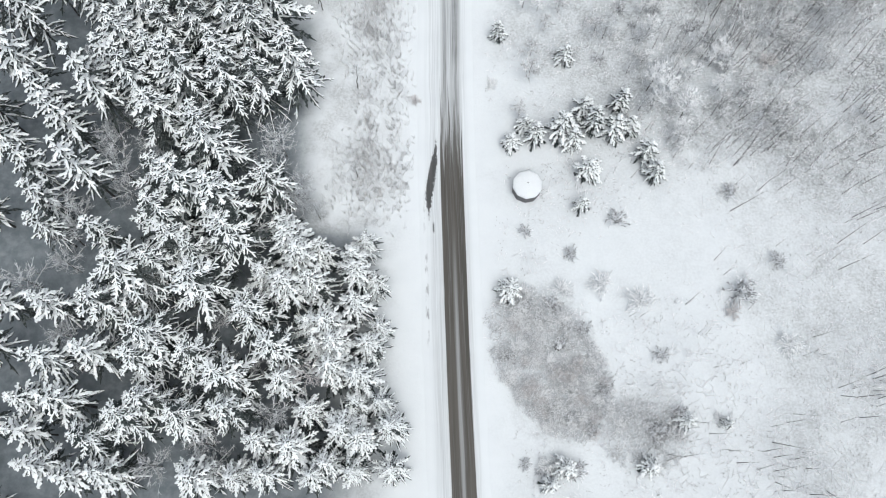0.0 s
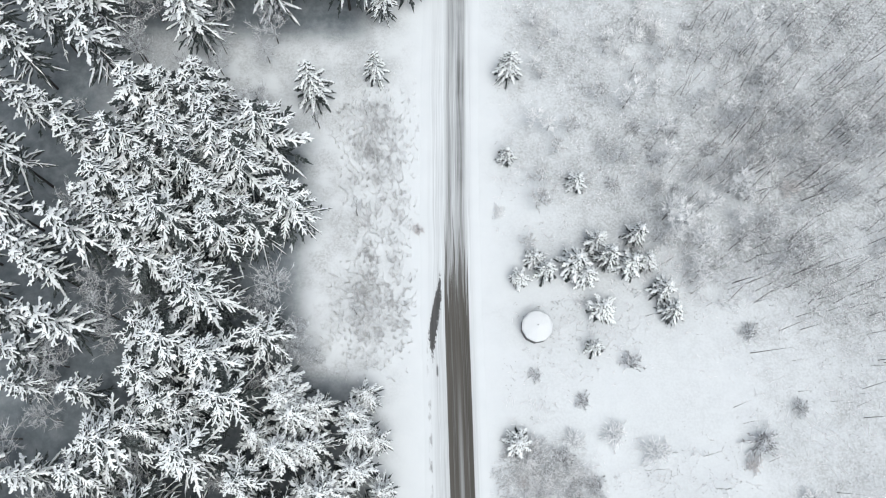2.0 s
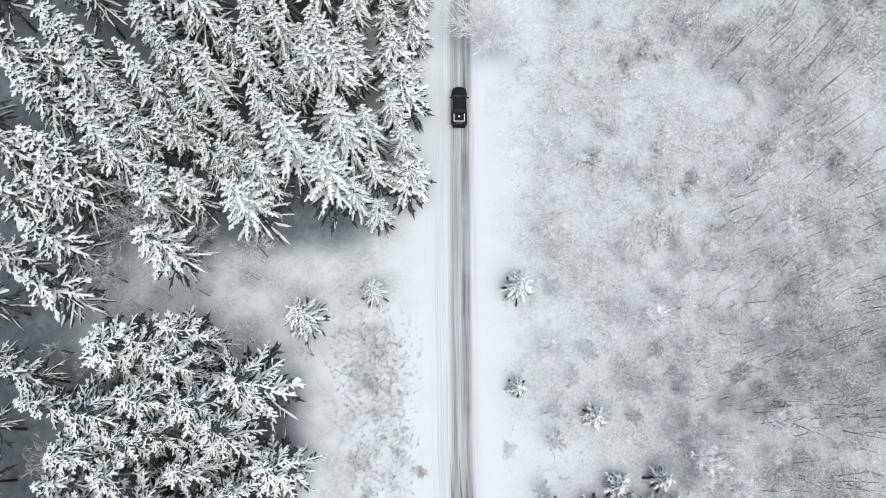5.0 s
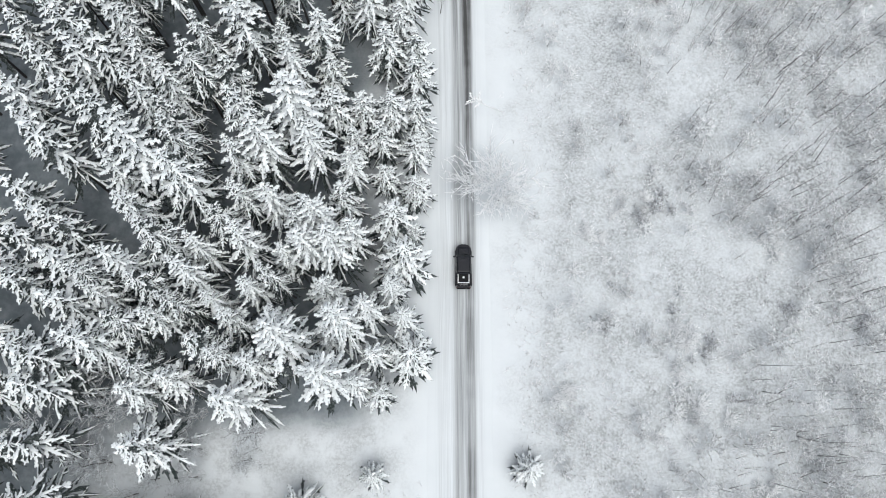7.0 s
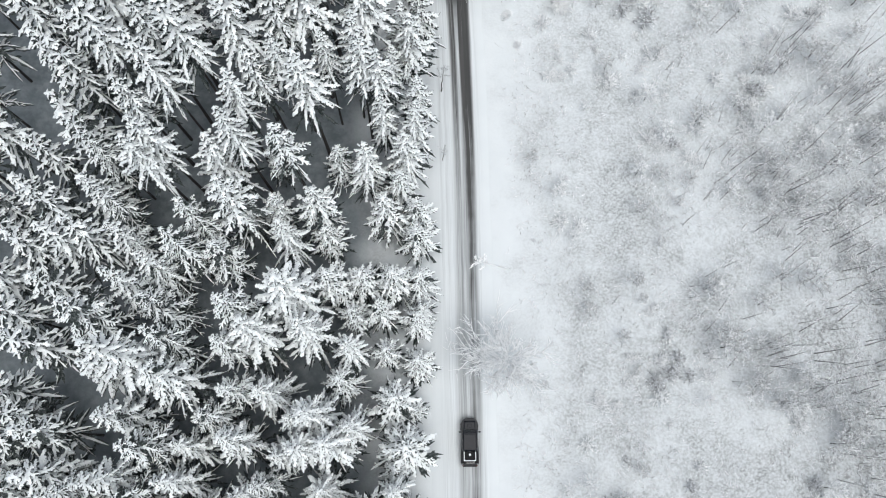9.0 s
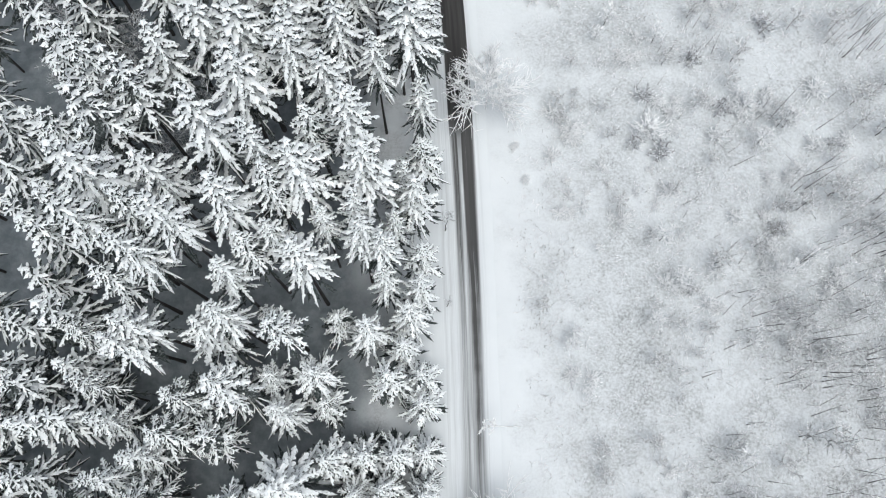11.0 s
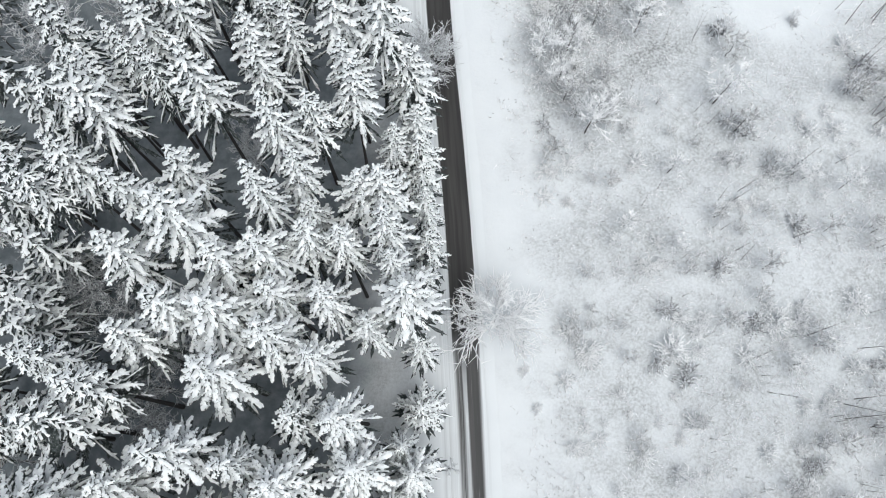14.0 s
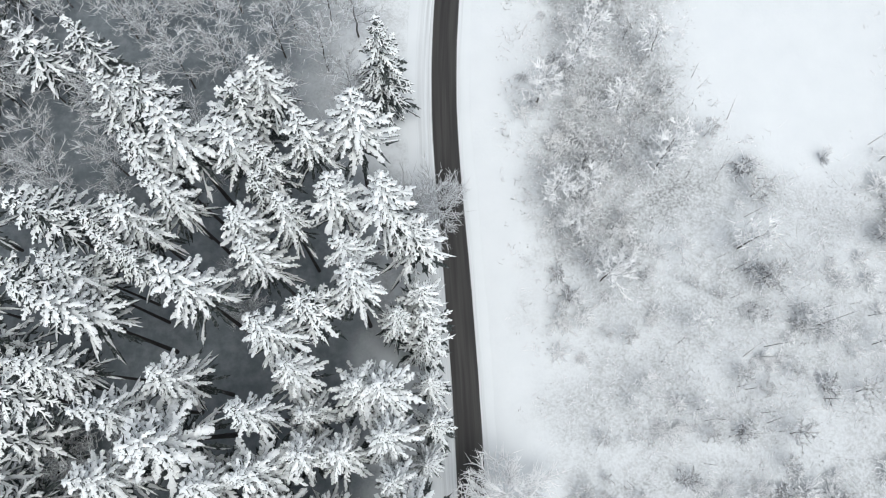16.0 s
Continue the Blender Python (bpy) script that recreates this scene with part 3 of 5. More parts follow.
for x, y, h, broad in [
    (-37.6, 40.4, 20.8, 1.11), (-33.8, 41.1, 20.7, 0.99), (-23.8, 41.4, 20.5, 1.04), (-28.6, 42.0, 19.8, 1.17), (-20.7, 42.5, 15.7, 1.08), (-36.5, 43.7, 16.9, 0.93), (-31.8, 44.3, 16.4, 1.01), (-24.2, 44.8, 17.9, 1.06),
    (-16.9, 44.9, 16.0, 1.20), (-35.2, 46.6, 19.6, 1.01), (-30.4, 47.5, 19.6, 0.95), (-27.0, 48.1, 18.6, 0.99), (-21.8, 48.2, 18.7, 1.14), (-33.4, 50.2, 19.9, 1.12), (-24.0, 50.6, 21.1, 1.06), (-39.1, 50.9, 16.4, 1.20),
    (-29.3, 51.0, 20.8, 1.04), (-20.1, 53.4, 16.1, 1.20), (-41.7, 53.9, 16.6, 1.20), (-26.7, 54.3, 20.1, 1.01), (-46.0, 55.6, 14.2, 1.20), (-30.0, 56.2, 17.0, 0.90), (-33.0, 56.4, 16.8, 1.20), (-27.1, 57.5, 16.4, 1.12),
]:
    spruce(x, y, h, broad)
for x, y, h, broad in [
    (-38.6, 61.8, 20.3, 1.20), (-44.9, 65.9, 16.6, 1.20), (-28.9, 66.7, 17.8, 1.20), (-39.1, 66.8, 19.4, 1.20), (-20.4, 71.3, 19.8, 1.20), (-30.3, 71.6, 17.6, 0.98), (-44.8, 71.7, 16.9, 1.20), (-37.9, 71.8, 20.4, 0.91),
    (-8.2, 71.9, 11.4, 0.93), (-41.0, 72.2, 16.9, 0.94), (-27.5, 72.9, 16.7, 0.89), (-12.3, 73.0, 17.6, 0.98), (-10.2, 73.0, 14.6, 0.85), (-19.3, 74.1, 16.7, 0.87), (-29.6, 74.2, 18.3, 0.86), (-37.5, 74.3, 21.5, 0.85),
    (-22.0, 75.3, 18.7, 0.85), (-40.1, 75.5, 20.2, 0.97), (-8.0, 75.5, 14.5, 0.89), (-5.0, 75.6, 10.9, 1.07), (-16.0, 75.6, 18.1, 0.94), (-34.4, 76.0, 20.6, 0.98), (-24.5, 76.1, 17.9, 0.94), (-12.8, 77.5, 15.4, 0.92),
]:
    spruce(x, y, h, broad)
for x, y, h, broad in [
    (-31.8, 78.0, 19.5, 0.88), (-10.4, 78.0, 17.1, 0.85), (-17.5, 78.3, 16.8, 1.05), (-21.7, 78.3, 16.4, 0.89), (-28.7, 78.6, 18.3, 0.85), (-5.4, 79.4, 13.8, 0.92), (-36.6, 79.5, 20.3, 0.95), (-26.4, 79.7, 16.2, 0.85),
    (-8.9, 80.1, 16.7, 0.85), (-33.9, 80.5, 19.7, 0.85), (-23.9, 80.6, 16.5, 0.85), (-13.1, 81.6, 14.6, 1.13), (-29.3, 81.7, 19.0, 0.85), (-6.5, 81.9, 14.2, 0.85), (-20.1, 82.0, 15.3, 0.91), (-42.4, 82.0, 16.6, 1.11),
    (-25.7, 82.4, 17.9, 0.85), (-34.5, 82.5, 19.7, 0.85), (-17.8, 82.7, 17.5, 0.85), (-37.4, 83.4, 19.9, 0.98), (-31.3, 83.5, 21.1, 0.89), (-6.8, 83.8, 11.8, 0.85), (-44.5, 83.9, 16.6, 1.08), (-17.1, 85.3, 14.8, 0.85),
]:
    spruce(x, y, h, broad)
for x, y, h, broad in [
    (-25.3, 85.3, 14.8, 0.87), (-5.7, 85.2, 12.0, 1.0), (-12.5, 85.5, 14.1, 0.85), (-20.7, 85.6, 18.3, 1.02), (-14.6, 86.0, 14.5, 0.85), (-28.3, 86.0, 20.1, 0.99), (-42.3, 86.3, 16.4, 0.93), (-37.9, 87.1, 19.8, 1.07),
    (-10.5, 87.3, 15.6, 0.93), (-16.0, 88.4, 16.5, 0.85), (-13.6, 88.5, 14.8, 0.85), (-24.0, 88.7, 14.4, 1.05), (-41.2, 88.8, 16.8, 0.85), (-31.1, 88.8, 18.7, 1.15), (-6.9, 89.8, 9.9, 1.20), (-18.4, 90.8, 16.1, 1.02),
    (-42.8, 91.0, 16.8, 1.12), (-21.3, 91.2, 17.3, 0.95), (-27.2, 91.7, 20.0, 0.92), (-12.0, 92.0, 12.7, 1.02), (-33.5, 92.6, 20.3, 1.20), (-29.7, 92.9, 20.7, 0.87), (-4.8, 94.0, 7.4, 1.07), (-11.3, 94.7, 13.9, 0.90),
]:
    spruce(x, y, h, broad)
for x, y, h, broad in [
    (-27.3, 94.8, 20.6, 0.89), (-39.6, 94.9, 21.0, 1.20), (-7.7, 95.0, 9.9, 0.95), (-22.1, 95.1, 17.4, 0.86), (-19.6, 95.6, 14.9, 0.94), (-14.6, 95.8, 16.3, 1.12), (-35.0, 97.7, 21.1, 1.20), (-21.5, 98.0, 20.3, 1.05),
    (-4.8, 98.1, 9.9, 1.05), (-43.4, 98.4, 16.2, 1.20), (-28.2, 98.5, 15.7, 1.04), (-10.9, 98.8, 11.1, 0.90), (-8.1, 98.9, 12.3, 0.89), (-16.3, 99.7, 16.0, 1.19), (-31.7, 100.5, 20.5, 1.04), (-38.8, 100.6, 18.0, 1.20),
    (-13.1, 101.6, 12.5, 0.93), (-45.2, 102.0, 16.0, 1.16), (-29.0, 102.2, 18.1, 0.86), (-4.3, 102.2, 8.9, 1.08), (-10.1, 102.3, 10.2, 0.87), (-7.1, 102.4, 10.5, 0.85), (-23.7, 103.8, 15.3, 1.14), (-27.2, 104.0, 17.6, 0.91),
]:
    spruce(x, y, h, broad)
for x, y, h, broad in [
    (-38.4, 105.1, 18.6, 0.93), (-42.5, 105.1, 16.1, 0.97), (-32.0, 105.2, 17.4, 1.01), (-36.0, 105.5, 19.2, 0.92), (-17.5, 105.8, 15.7, 1.06), (-44.5, 106.7, 15.0, 0.88), (-13.8, 106.9, 10.7, 1.04), (-25.7, 107.8, 17.6, 1.15),
    (-33.0, 107.9, 18.0, 0.93), (-21.4, 108.0, 20.2, 1.03), (-39.8, 108.6, 19.2, 1.02), (-14.8, 109.4, 14.0, 1.15), (-7.6, 109.1, 12.5, 1.20), (-19.0, 109.3, 13.8, 0.97), (-45.6, 109.4, 15.2, 1.05), (-35.7, 110.2, 16.8, 0.99),
    (-42.3, 110.4, 16.3, 0.93), (-6.6, 112.2, 10.5, 0.90), (-29.5, 111.9, 24.2, 1.10), (-23.7, 112.8, 14.6, 1.09), (-16.6, 113.0, 23.6, 1.09), (-34.3, 113.1, 18.6, 0.91), (-28.0, 113.2, 25.0, 0.97),
]:
    spruce(x, y, h, broad)
for x, y, h, broad in [
    (-9.8, 113.2, 15.5, 1.15), (-21.1, 113.8, 24.4, 0.85), (-40.6, 113.9, 18.3, 1.20), (-35.7, 114.5, 21.6, 1.00), (-12.9, 114.9, 11.8, 0.94), (-19.3, 115.2, 12.4, 0.85), (-5.7, 114.9, 13.6, 1.05), 
    (-30.2, 117.1, 23.9, 1.00), (-21.7, 117.4, 24.6, 0.93), (-14.6, 117.9, 19.9, 1.03), (-38.9, 118.1, 17.7, 1.20), (-26.8, 118.1, 24.5, 1.04), (-18.7, 119.2, 24.2, 0.94), (-8.0, 119.7, 18.2, 0.85), (-30.7, 120.2, 26.3, 0.94),
    (-9.9, 120.3, 19.1, 0.85), (-4.7, 120.8, 18.7, 1.06), (-16.4, 121.1, 20.2, 0.85), (-25.0, 121.3, 26.1, 1.04), (-37.9, 121.9, 21.1, 0.93), (-13.4, 122.0, 18.0, 0.85), (-28.5, 122.2, 25.4, 0.90), (-20.9, 122.5, 24.4, 1.07),
]:
    spruce(x, y, h, broad)
for x, y, h, broad in [
    (-10.9, 122.8, 18.9, 0.85), (-7.3, 123.7, 14.6, 0.96), (-17.5, 123.9, 23.6, 0.89), (-40.8, 123.9, 19.1, 1.16), (-36.8, 124.6, 21.8, 1.04), (-32.2, 125.1, 26.2, 1.20), (-27.0, 125.2, 26.1, 1.17), (-14.6, 125.4, 21.7, 0.96),
    (-5.3, 126.1, 13.6, 0.90), (-10.0, 126.3, 19.6, 1.00), (-21.3, 127.6, 26.7, 1.11), (-17.7, 127.6, 24.4, 1.01), (-6.6, 127.8, 17.0, 0.90), (-43.2, 128.6, 21.3, 1.20), (-35.4, 129.2, 24.5, 1.14), (-31.4, 129.5, 24.1, 1.11),
    (-10.0, 130.4, 23.7, 1.10), (-13.8, 130.7, 20.8, 1.20), (-38.6, 131.3, 21.5, 1.20), (-28.7, 132.3, 25.9, 1.13), (-20.3, 133.5, 23.5, 1.20), (-33.2, 133.8, 24.5, 0.89), (-33.1, 135.4, 27.0, 0.91),
]:
    spruce(x, y, h, broad)
for x, y, h, broad in [
    (-12.9, 135.5, 20.1, 1.10), (-36.3, 135.6, 21.5, 0.88), (-27.1, 135.9, 21.5, 1.20), (-16.0, 136.1, 23.9, 1.01), (-8.4, 137.4, 19.0, 0.85), (-19.9, 137.8, 21.5, 1.11), (-37.6, 138.2, 21.5, 0.93),
    (-5.0, 138.7, 21.5, 1.20), (-23.5, 139.2, 23.3, 1.13), (-11.4, 139.4, 21.7, 1.07), (-15.5, 139.8, 21.5, 1.09), (-38.1, 140.4, 21.3, 0.95), (-20.0, 142.1, 23.2, 1.16), (-28.0, 142.4, 24.1, 1.09), (-40.4, 142.5, 20.8, 1.10),
    (-10.2, 143.4, 20.0, 1.04), (-13.9, 143.9, 21.9, 0.90), (-16.5, 143.9, 21.4, 0.90), (-6.9, 145.0, 20.7, 1.02), (-38.0, 145.7, 19.8, 1.18), (-23.1, 146.1, 24.6, 1.05),
]:
    spruce(x, y, h, broad)
for x, y, h, broad in [
    (-17.2, 147.3, 26.0, 0.99), (-13.3, 147.5, 17.8, 0.99), (-7.5, 148.2, 18.6, 0.96), (-26.8, 148.3, 24.9, 1.13), (-35.5, 148.6, 23.6, 1.02), (-9.3, 148.7, 17.6, 0.95), (-33.1, 149.7, 22.2, 0.96), (-23.8, 150.0, 21.7, 1.00),
    (-15.2, 150.3, 20.6, 0.90), (-42.0, 150.7, 19.4, 1.16), (-31.5, 151.3, 23.1, 0.96), (-39.0, 151.8, 19.4, 1.00), (-15.7, 153.3, 24.1, 1.02), (-41.3, 153.9, 19.4, 1.11),
    (-4.8, 154.1, 11.4, 1.19), (-29.7, 154.3, 24.7, 1.00), (-13.5, 155.8, 22.0, 1.08), (-21.9, 155.8, 25.3, 1.20), (-7.2, 156.0, 16.9, 0.85), (-35.2, 156.5, 22.7, 1.20), (-10.2, 156.8, 21.1, 0.92), (-30.7, 157.3, 23.3, 0.85),
]:
    spruce(x, y, h, broad)
for x, y, h, broad in [
    (-5.1, 158.0, 15.6, 1.10), (-27.2, 158.4, 23.1, 0.87), (-31.8, 159.1, 22.8, 0.85), (-17.2, 159.3, 21.0, 1.11), (-40.2, 159.7, 19.5, 1.20), (-28.8, 160.0, 23.6, 0.85), (-10.1, 160.5, 20.6, 1.08), (-27.3, 162.0, 23.5, 0.85),
    (-30.5, 162.0, 21.7, 0.85), (-19.2, 162.1, 21.3, 0.95), (-34.4, 162.4, 23.1, 1.13), (-15.6, 162.6, 20.9, 1.02), (-5.9, 163.3, 15.3, 1.16), (-8.2, 164.2, 21.6, 0.87), (-24.6, 164.2, 22.8, 0.92), (-11.2, 164.5, 20.6, 1.08),
    (-18.4, 165.5, 20.9, 0.92), (-37.3, 165.7, 19.1, 1.20), (-26.9, 166.1, 23.1, 0.85), (-25.8, 167.7, 22.9, 0.85), (-17.0, 167.7, 20.2, 0.91), (-20.5, 169.1, 21.5, 1.06), (-24.4, 169.2, 22.9, 0.89), (-13.8, 169.6, 20.7, 1.17),
]:
    spruce(x, y, h, broad)
for x, y, h, broad in [
    (-10.5, 170.5, 20.6, 1.20), (-21.1, 174.4, 18.4, 1.20), (-28.9, 175.1, 19.1, 1.20), (-17.8, 175.6, 18.3, 1.20), (-33.7, 176.4, 16.7, 1.20), (-41.3, 181.2, 17.9, 1.20),
    (-36.4, 181.9, 17.5, 1.20),
]:
    spruce(x, y, h, broad)


# the row along the verge
for x, y, h, broad in [
    (-4.0, 149.6, 15.0, 0.85), (-4.4, 143.8, 14.8, 0.88), (-4.3, 136.6, 15.4, 0.88), (-6.4, 142.1, 20.0, 0.85), (-4.9, 116.8, 15.1, 0.88), (-7.6, 117.7, 16.4, 0.85), (-4.4, 156.2, 12.7, 0.85), (-3.6, 146.4, 11.6, 0.85),
    (-4.6, 93.8, 8.0, 0.85), (-4.8, 89.4, 7.4, 0.85), (-4.0, 99.4, 9.0, 0.85), (-4.8, 109.5, 12.6, 1.1), (-4.4, 106.9, 11.5, 1.1), (-4.6, 131.6, 12.5, 0.9),
]:
    spruce(x, y, h, broad)

for x, y, h, broad in [
    (-8.6, 7.1, 9.8, 0.85), (-11.2, 13.3, 9.3, 0.85), (-11.9, 15.6, 10.2, 0.85), (-9.0, 21.1, 9.5, 0.85),
]:
    spruce(x, y, h, broad)


lone = spruce_kind(21, 3.6, 0.7, 91, "tall dense spruce standing alone beside the road bend", 0.8, 0.06)
lone.matrix_basis = pose(-8.6, 180.0, -0.05)


def forest_fill():
    """The forest goes on past the stands above, out to its far side and at both ends: one joined mass."""
    rng = random.Random(19)
    here = [o.matrix_basis.translation.copy() for o in scene.objects if o.name.startswith("spruce_tree")] + [Vector((x, y, 0)) for x, y, h in OUTER]
    spots = list(OUTER)
    for _ in range(3000):
        x, y = rng.uniform(-58, -37), rng.uniform(-14, 203)
        if rng.random() < 0.12:
            x, y = rng.uniform(-40, -7), rng.uniform(-14, -5)
        glade = (55 < y < 66 and x > -45) or (y > 166 and x > -47) or (18 < y < 26 and x > -50) or (137 < y < 152 and x > -46)
        if glade or any((x - p.x) ** 2 + (y - p.y) ** 2 < 4.7**2 for p in here):
            continue
        here.append(Vector((x, y, 0)))
        spots.append((x, y, (14 if y < 30 else 18.5) + rng.uniform(-2, 3)))
    kinds = []
    for i in range(8):
        tall, load = (16, 0.6 + 0.12 * (i % 4)) if i < 6 else (11, 0.9)
        layers = []
        for me in spruce_meshes(tall, 2.95 if i < 6 else 2.6, load, 301 + i, 1.15, 1.15, 0.30, 0.5):
            co, tri = np.empty(len(me.vertices) * 3), np.empty(len(me.polygons) * 3, int)
            me.vertices.foreach_get("co", co)
            me.loops.foreach_get("vertex_index", tri)
            depth = None
            if "snow_depth" in me.attributes:
                depth = np.empty(len(me.vertices))
                me.attributes["snow_depth"].data.foreach_get("value", depth)
            layers.append((me.materials[0], co.reshape(-1, 3), tri.reshape(-1, 3), depth))
            bpy.data.meshes.remove(me)
        kinds.append((tall, layers))
    soups = {m: Soup() for m in (BARK, NEEDLE, SNOW)}
    for x, y, h in spots:
        tall, layers = kinds[rng.randrange(6) if h > 12.8 else rng.choice([6, 7])]
        k = h / tall
        w, a = k**0.5 * rng.uniform(0.9, 1.1), rng.uniform(0, 6.28)
        turn = np.array([[math.cos(a) * w, -math.sin(a) * w, 0], [math.sin(a) * w, math.cos(a) * w, 0], [0, 0, k]])
        for mat, co, tri, depth in layers:
            soups[mat].put(co @ turn.T + (x, y, -0.05), tri, depth)
    base = new("outer_spruces")
    for name, mat in (("trunk", BARK), ("needles", NEEDLE), ("snow_load", SNOW)):
        tagged(under(name, soups[mat].mesh(name, mat), base), kind="stuff")
    tagged(base, "mass of snowy spruces on the far side of the forest", "spruce forest", kind="stuff")


forest_fill()

# ---------------------------------------------------------------- small spruces of the open ground
def small_spruce(x, y, h, r, kind=0):
    ob = SMALL[kind % len(SMALL)]
    k, wide = h / 3.5, r / 1.35
    m = pose(x, y, -0.05, 0, 0, pick.uniform(0, 360)) @ Matrix.Diagonal((wide, wide, k, 1))
    if ob.name not in taken:
        taken.add(ob.name)
        ob.matrix_basis = m
    else:
        copy_thing(ob, m)


SMALL = []
for i in range(3):
    base = new("young_spruce")
    for name, me in zip(("trunk", "needles", "snow_load"), spruce_meshes(3.5, 1.4, 1.1, 80 + i, 0.40, 0.68, 0.03)):
        tagged(under(name, me, base), kind="" if name == "trunk" else "stuff")
    tagged(base, "young spruce dusted with snow on open ground", "young spruce", "young spruces beside the road")
    SMALL.append(base)

for i, (x, y, h, r) in enumerate([
    (7.0, 53.5, 4.2, 1.4), (15.3, 50.5, 4.0, 1.6), (8.5, 38.9, 3.6, 1.5), (11.4, 39.7, 4.4, 1.6), (14.7, 40.5, 5.4, 2.0), (15.9, 39.2, 4.6, 1.7), (18.4, 41.3, 5.6, 1.8), (20.9, 40.6, 5.0, 1.8),
    (17.3, 43.4, 4.4, 1.6), (21.9, 44.2, 4.4, 1.6), (24.9, 38.0, 3.8, 1.6), (17.8, 35.5, 4.0, 1.9), (25.6, 35.3, 4.2, 1.8), (10.2, 41.2, 3.0, 1.3), (23.0, 41.2, 4.0, 1.5),
    (16.8, 31.2, 3.0, 1.3), (8.2, 20.6, 3.2, 1.6), (14.2, 1.0, 3.6, 1.5), (12.5, -0.8, 3.4, 1.4), (23.4, 1.2, 3.2, 1.4), (27.8, 6.2, 3.0, 1.3), (32.3, 6.0, 2.2, 1.0),
]):
    small_spruce(x, y, h, r, i)


MIDDLE = new("young_spruce")
for name, me in zip(("trunk", "needles", "snow_load"), spruce_meshes(6, 2.3, 1.15, 95, 0.5, 0.7, 0.03)):
    tagged(under(name, me, MIDDLE), kind="" if name == "trunk" else "stuff")
tagged(MIDDLE, "bushy half-grown spruce white with snow in a clearing", "young spruce", "young spruces beside the road")
MIDDLE.matrix_basis = pose(7.3, 64.6, -0.05)
copy_thing(MIDDLE, pose(-8.7, 63.8, -0.05, 0, 0, 70) @ Matrix.Diagonal((0.85, 0.85, 1.15, 1)))
copy_thing(MIDDLE, pose(-15.9, 60.6, -0.05, 0, 0, 190) @ Matrix.Diagonal((1.3, 1.3, 1.75, 1)))

# ---------------------------------------------------------------- scrub of the right-hand field
def blot(x, y, cx, cy, rx, ry):
    return np.exp(-(((x - cx) / rx) ** 2 + ((y - cy) / ry) ** 2))


def waves(x, y, scale, seed):
    """Smooth uneven field between 0 and 1."""
    return np.array([0.5 + 0.5 * noise.noise(Vector((a / scale, b / scale, seed))) * 1.7 for a, b in zip(x, y)]).clip(0, 1)


def scrub_density(x, y):
    edge = x - road_right(y)
    d = np.clip((edge - 3.2) / 4, 0, 1) * (0.15 + 1.1 * waves(x, y, 11, 3.0) ** 1.6) * (0.35 + 1.1 * waves(x, y, 3.2, 9.0))
    d *= 0.7 + 0.5 * np.clip((x - 20) / 20, 0, 1)
    d += 1.1 * (((x - 12.6) / 6.2 + 0.06 * (y - 13)) ** 2 + ((y - 12.5) / 8.8) ** 2 < 1) + 0.7 * blot(x, y, 23, 7, 4, 3.5)
    d += 0.55 * blot(x, y, 32, 52, 13, 9) + 0.3 * blot(x, y, 52, 50, 14, 12) + 0.8 * blot(x, y, 29, 41, 6, 5)
    d += 0.9 * blot(x, y, 12, 180, 7, 14) + 0.7 * blot(x, y, 21, 184, 4, 9)
    d *= 1 - 0.9 * blot(x, y, 20, 25, 12, 5) - 0.7 * blot(x, y, 34, 27, 12, 9)
    d *= 1 - 0.85 * np.exp(-(((y - 47.5) / 1.8) ** 2)) * (x < 60)
    d *= 1 - 0.8 * np.exp(-(((y - 143 - 0.03 * x) / 1.7) ** 2))
    d *= 1 - np.clip(1.6 * blot(x, y, 36, 186, 11, 15), 0, 1)
    d *= 1 - 0.85 * blot(x, y, 17, 113, 3, 6)
    return np.clip(d, 0, 1.6)


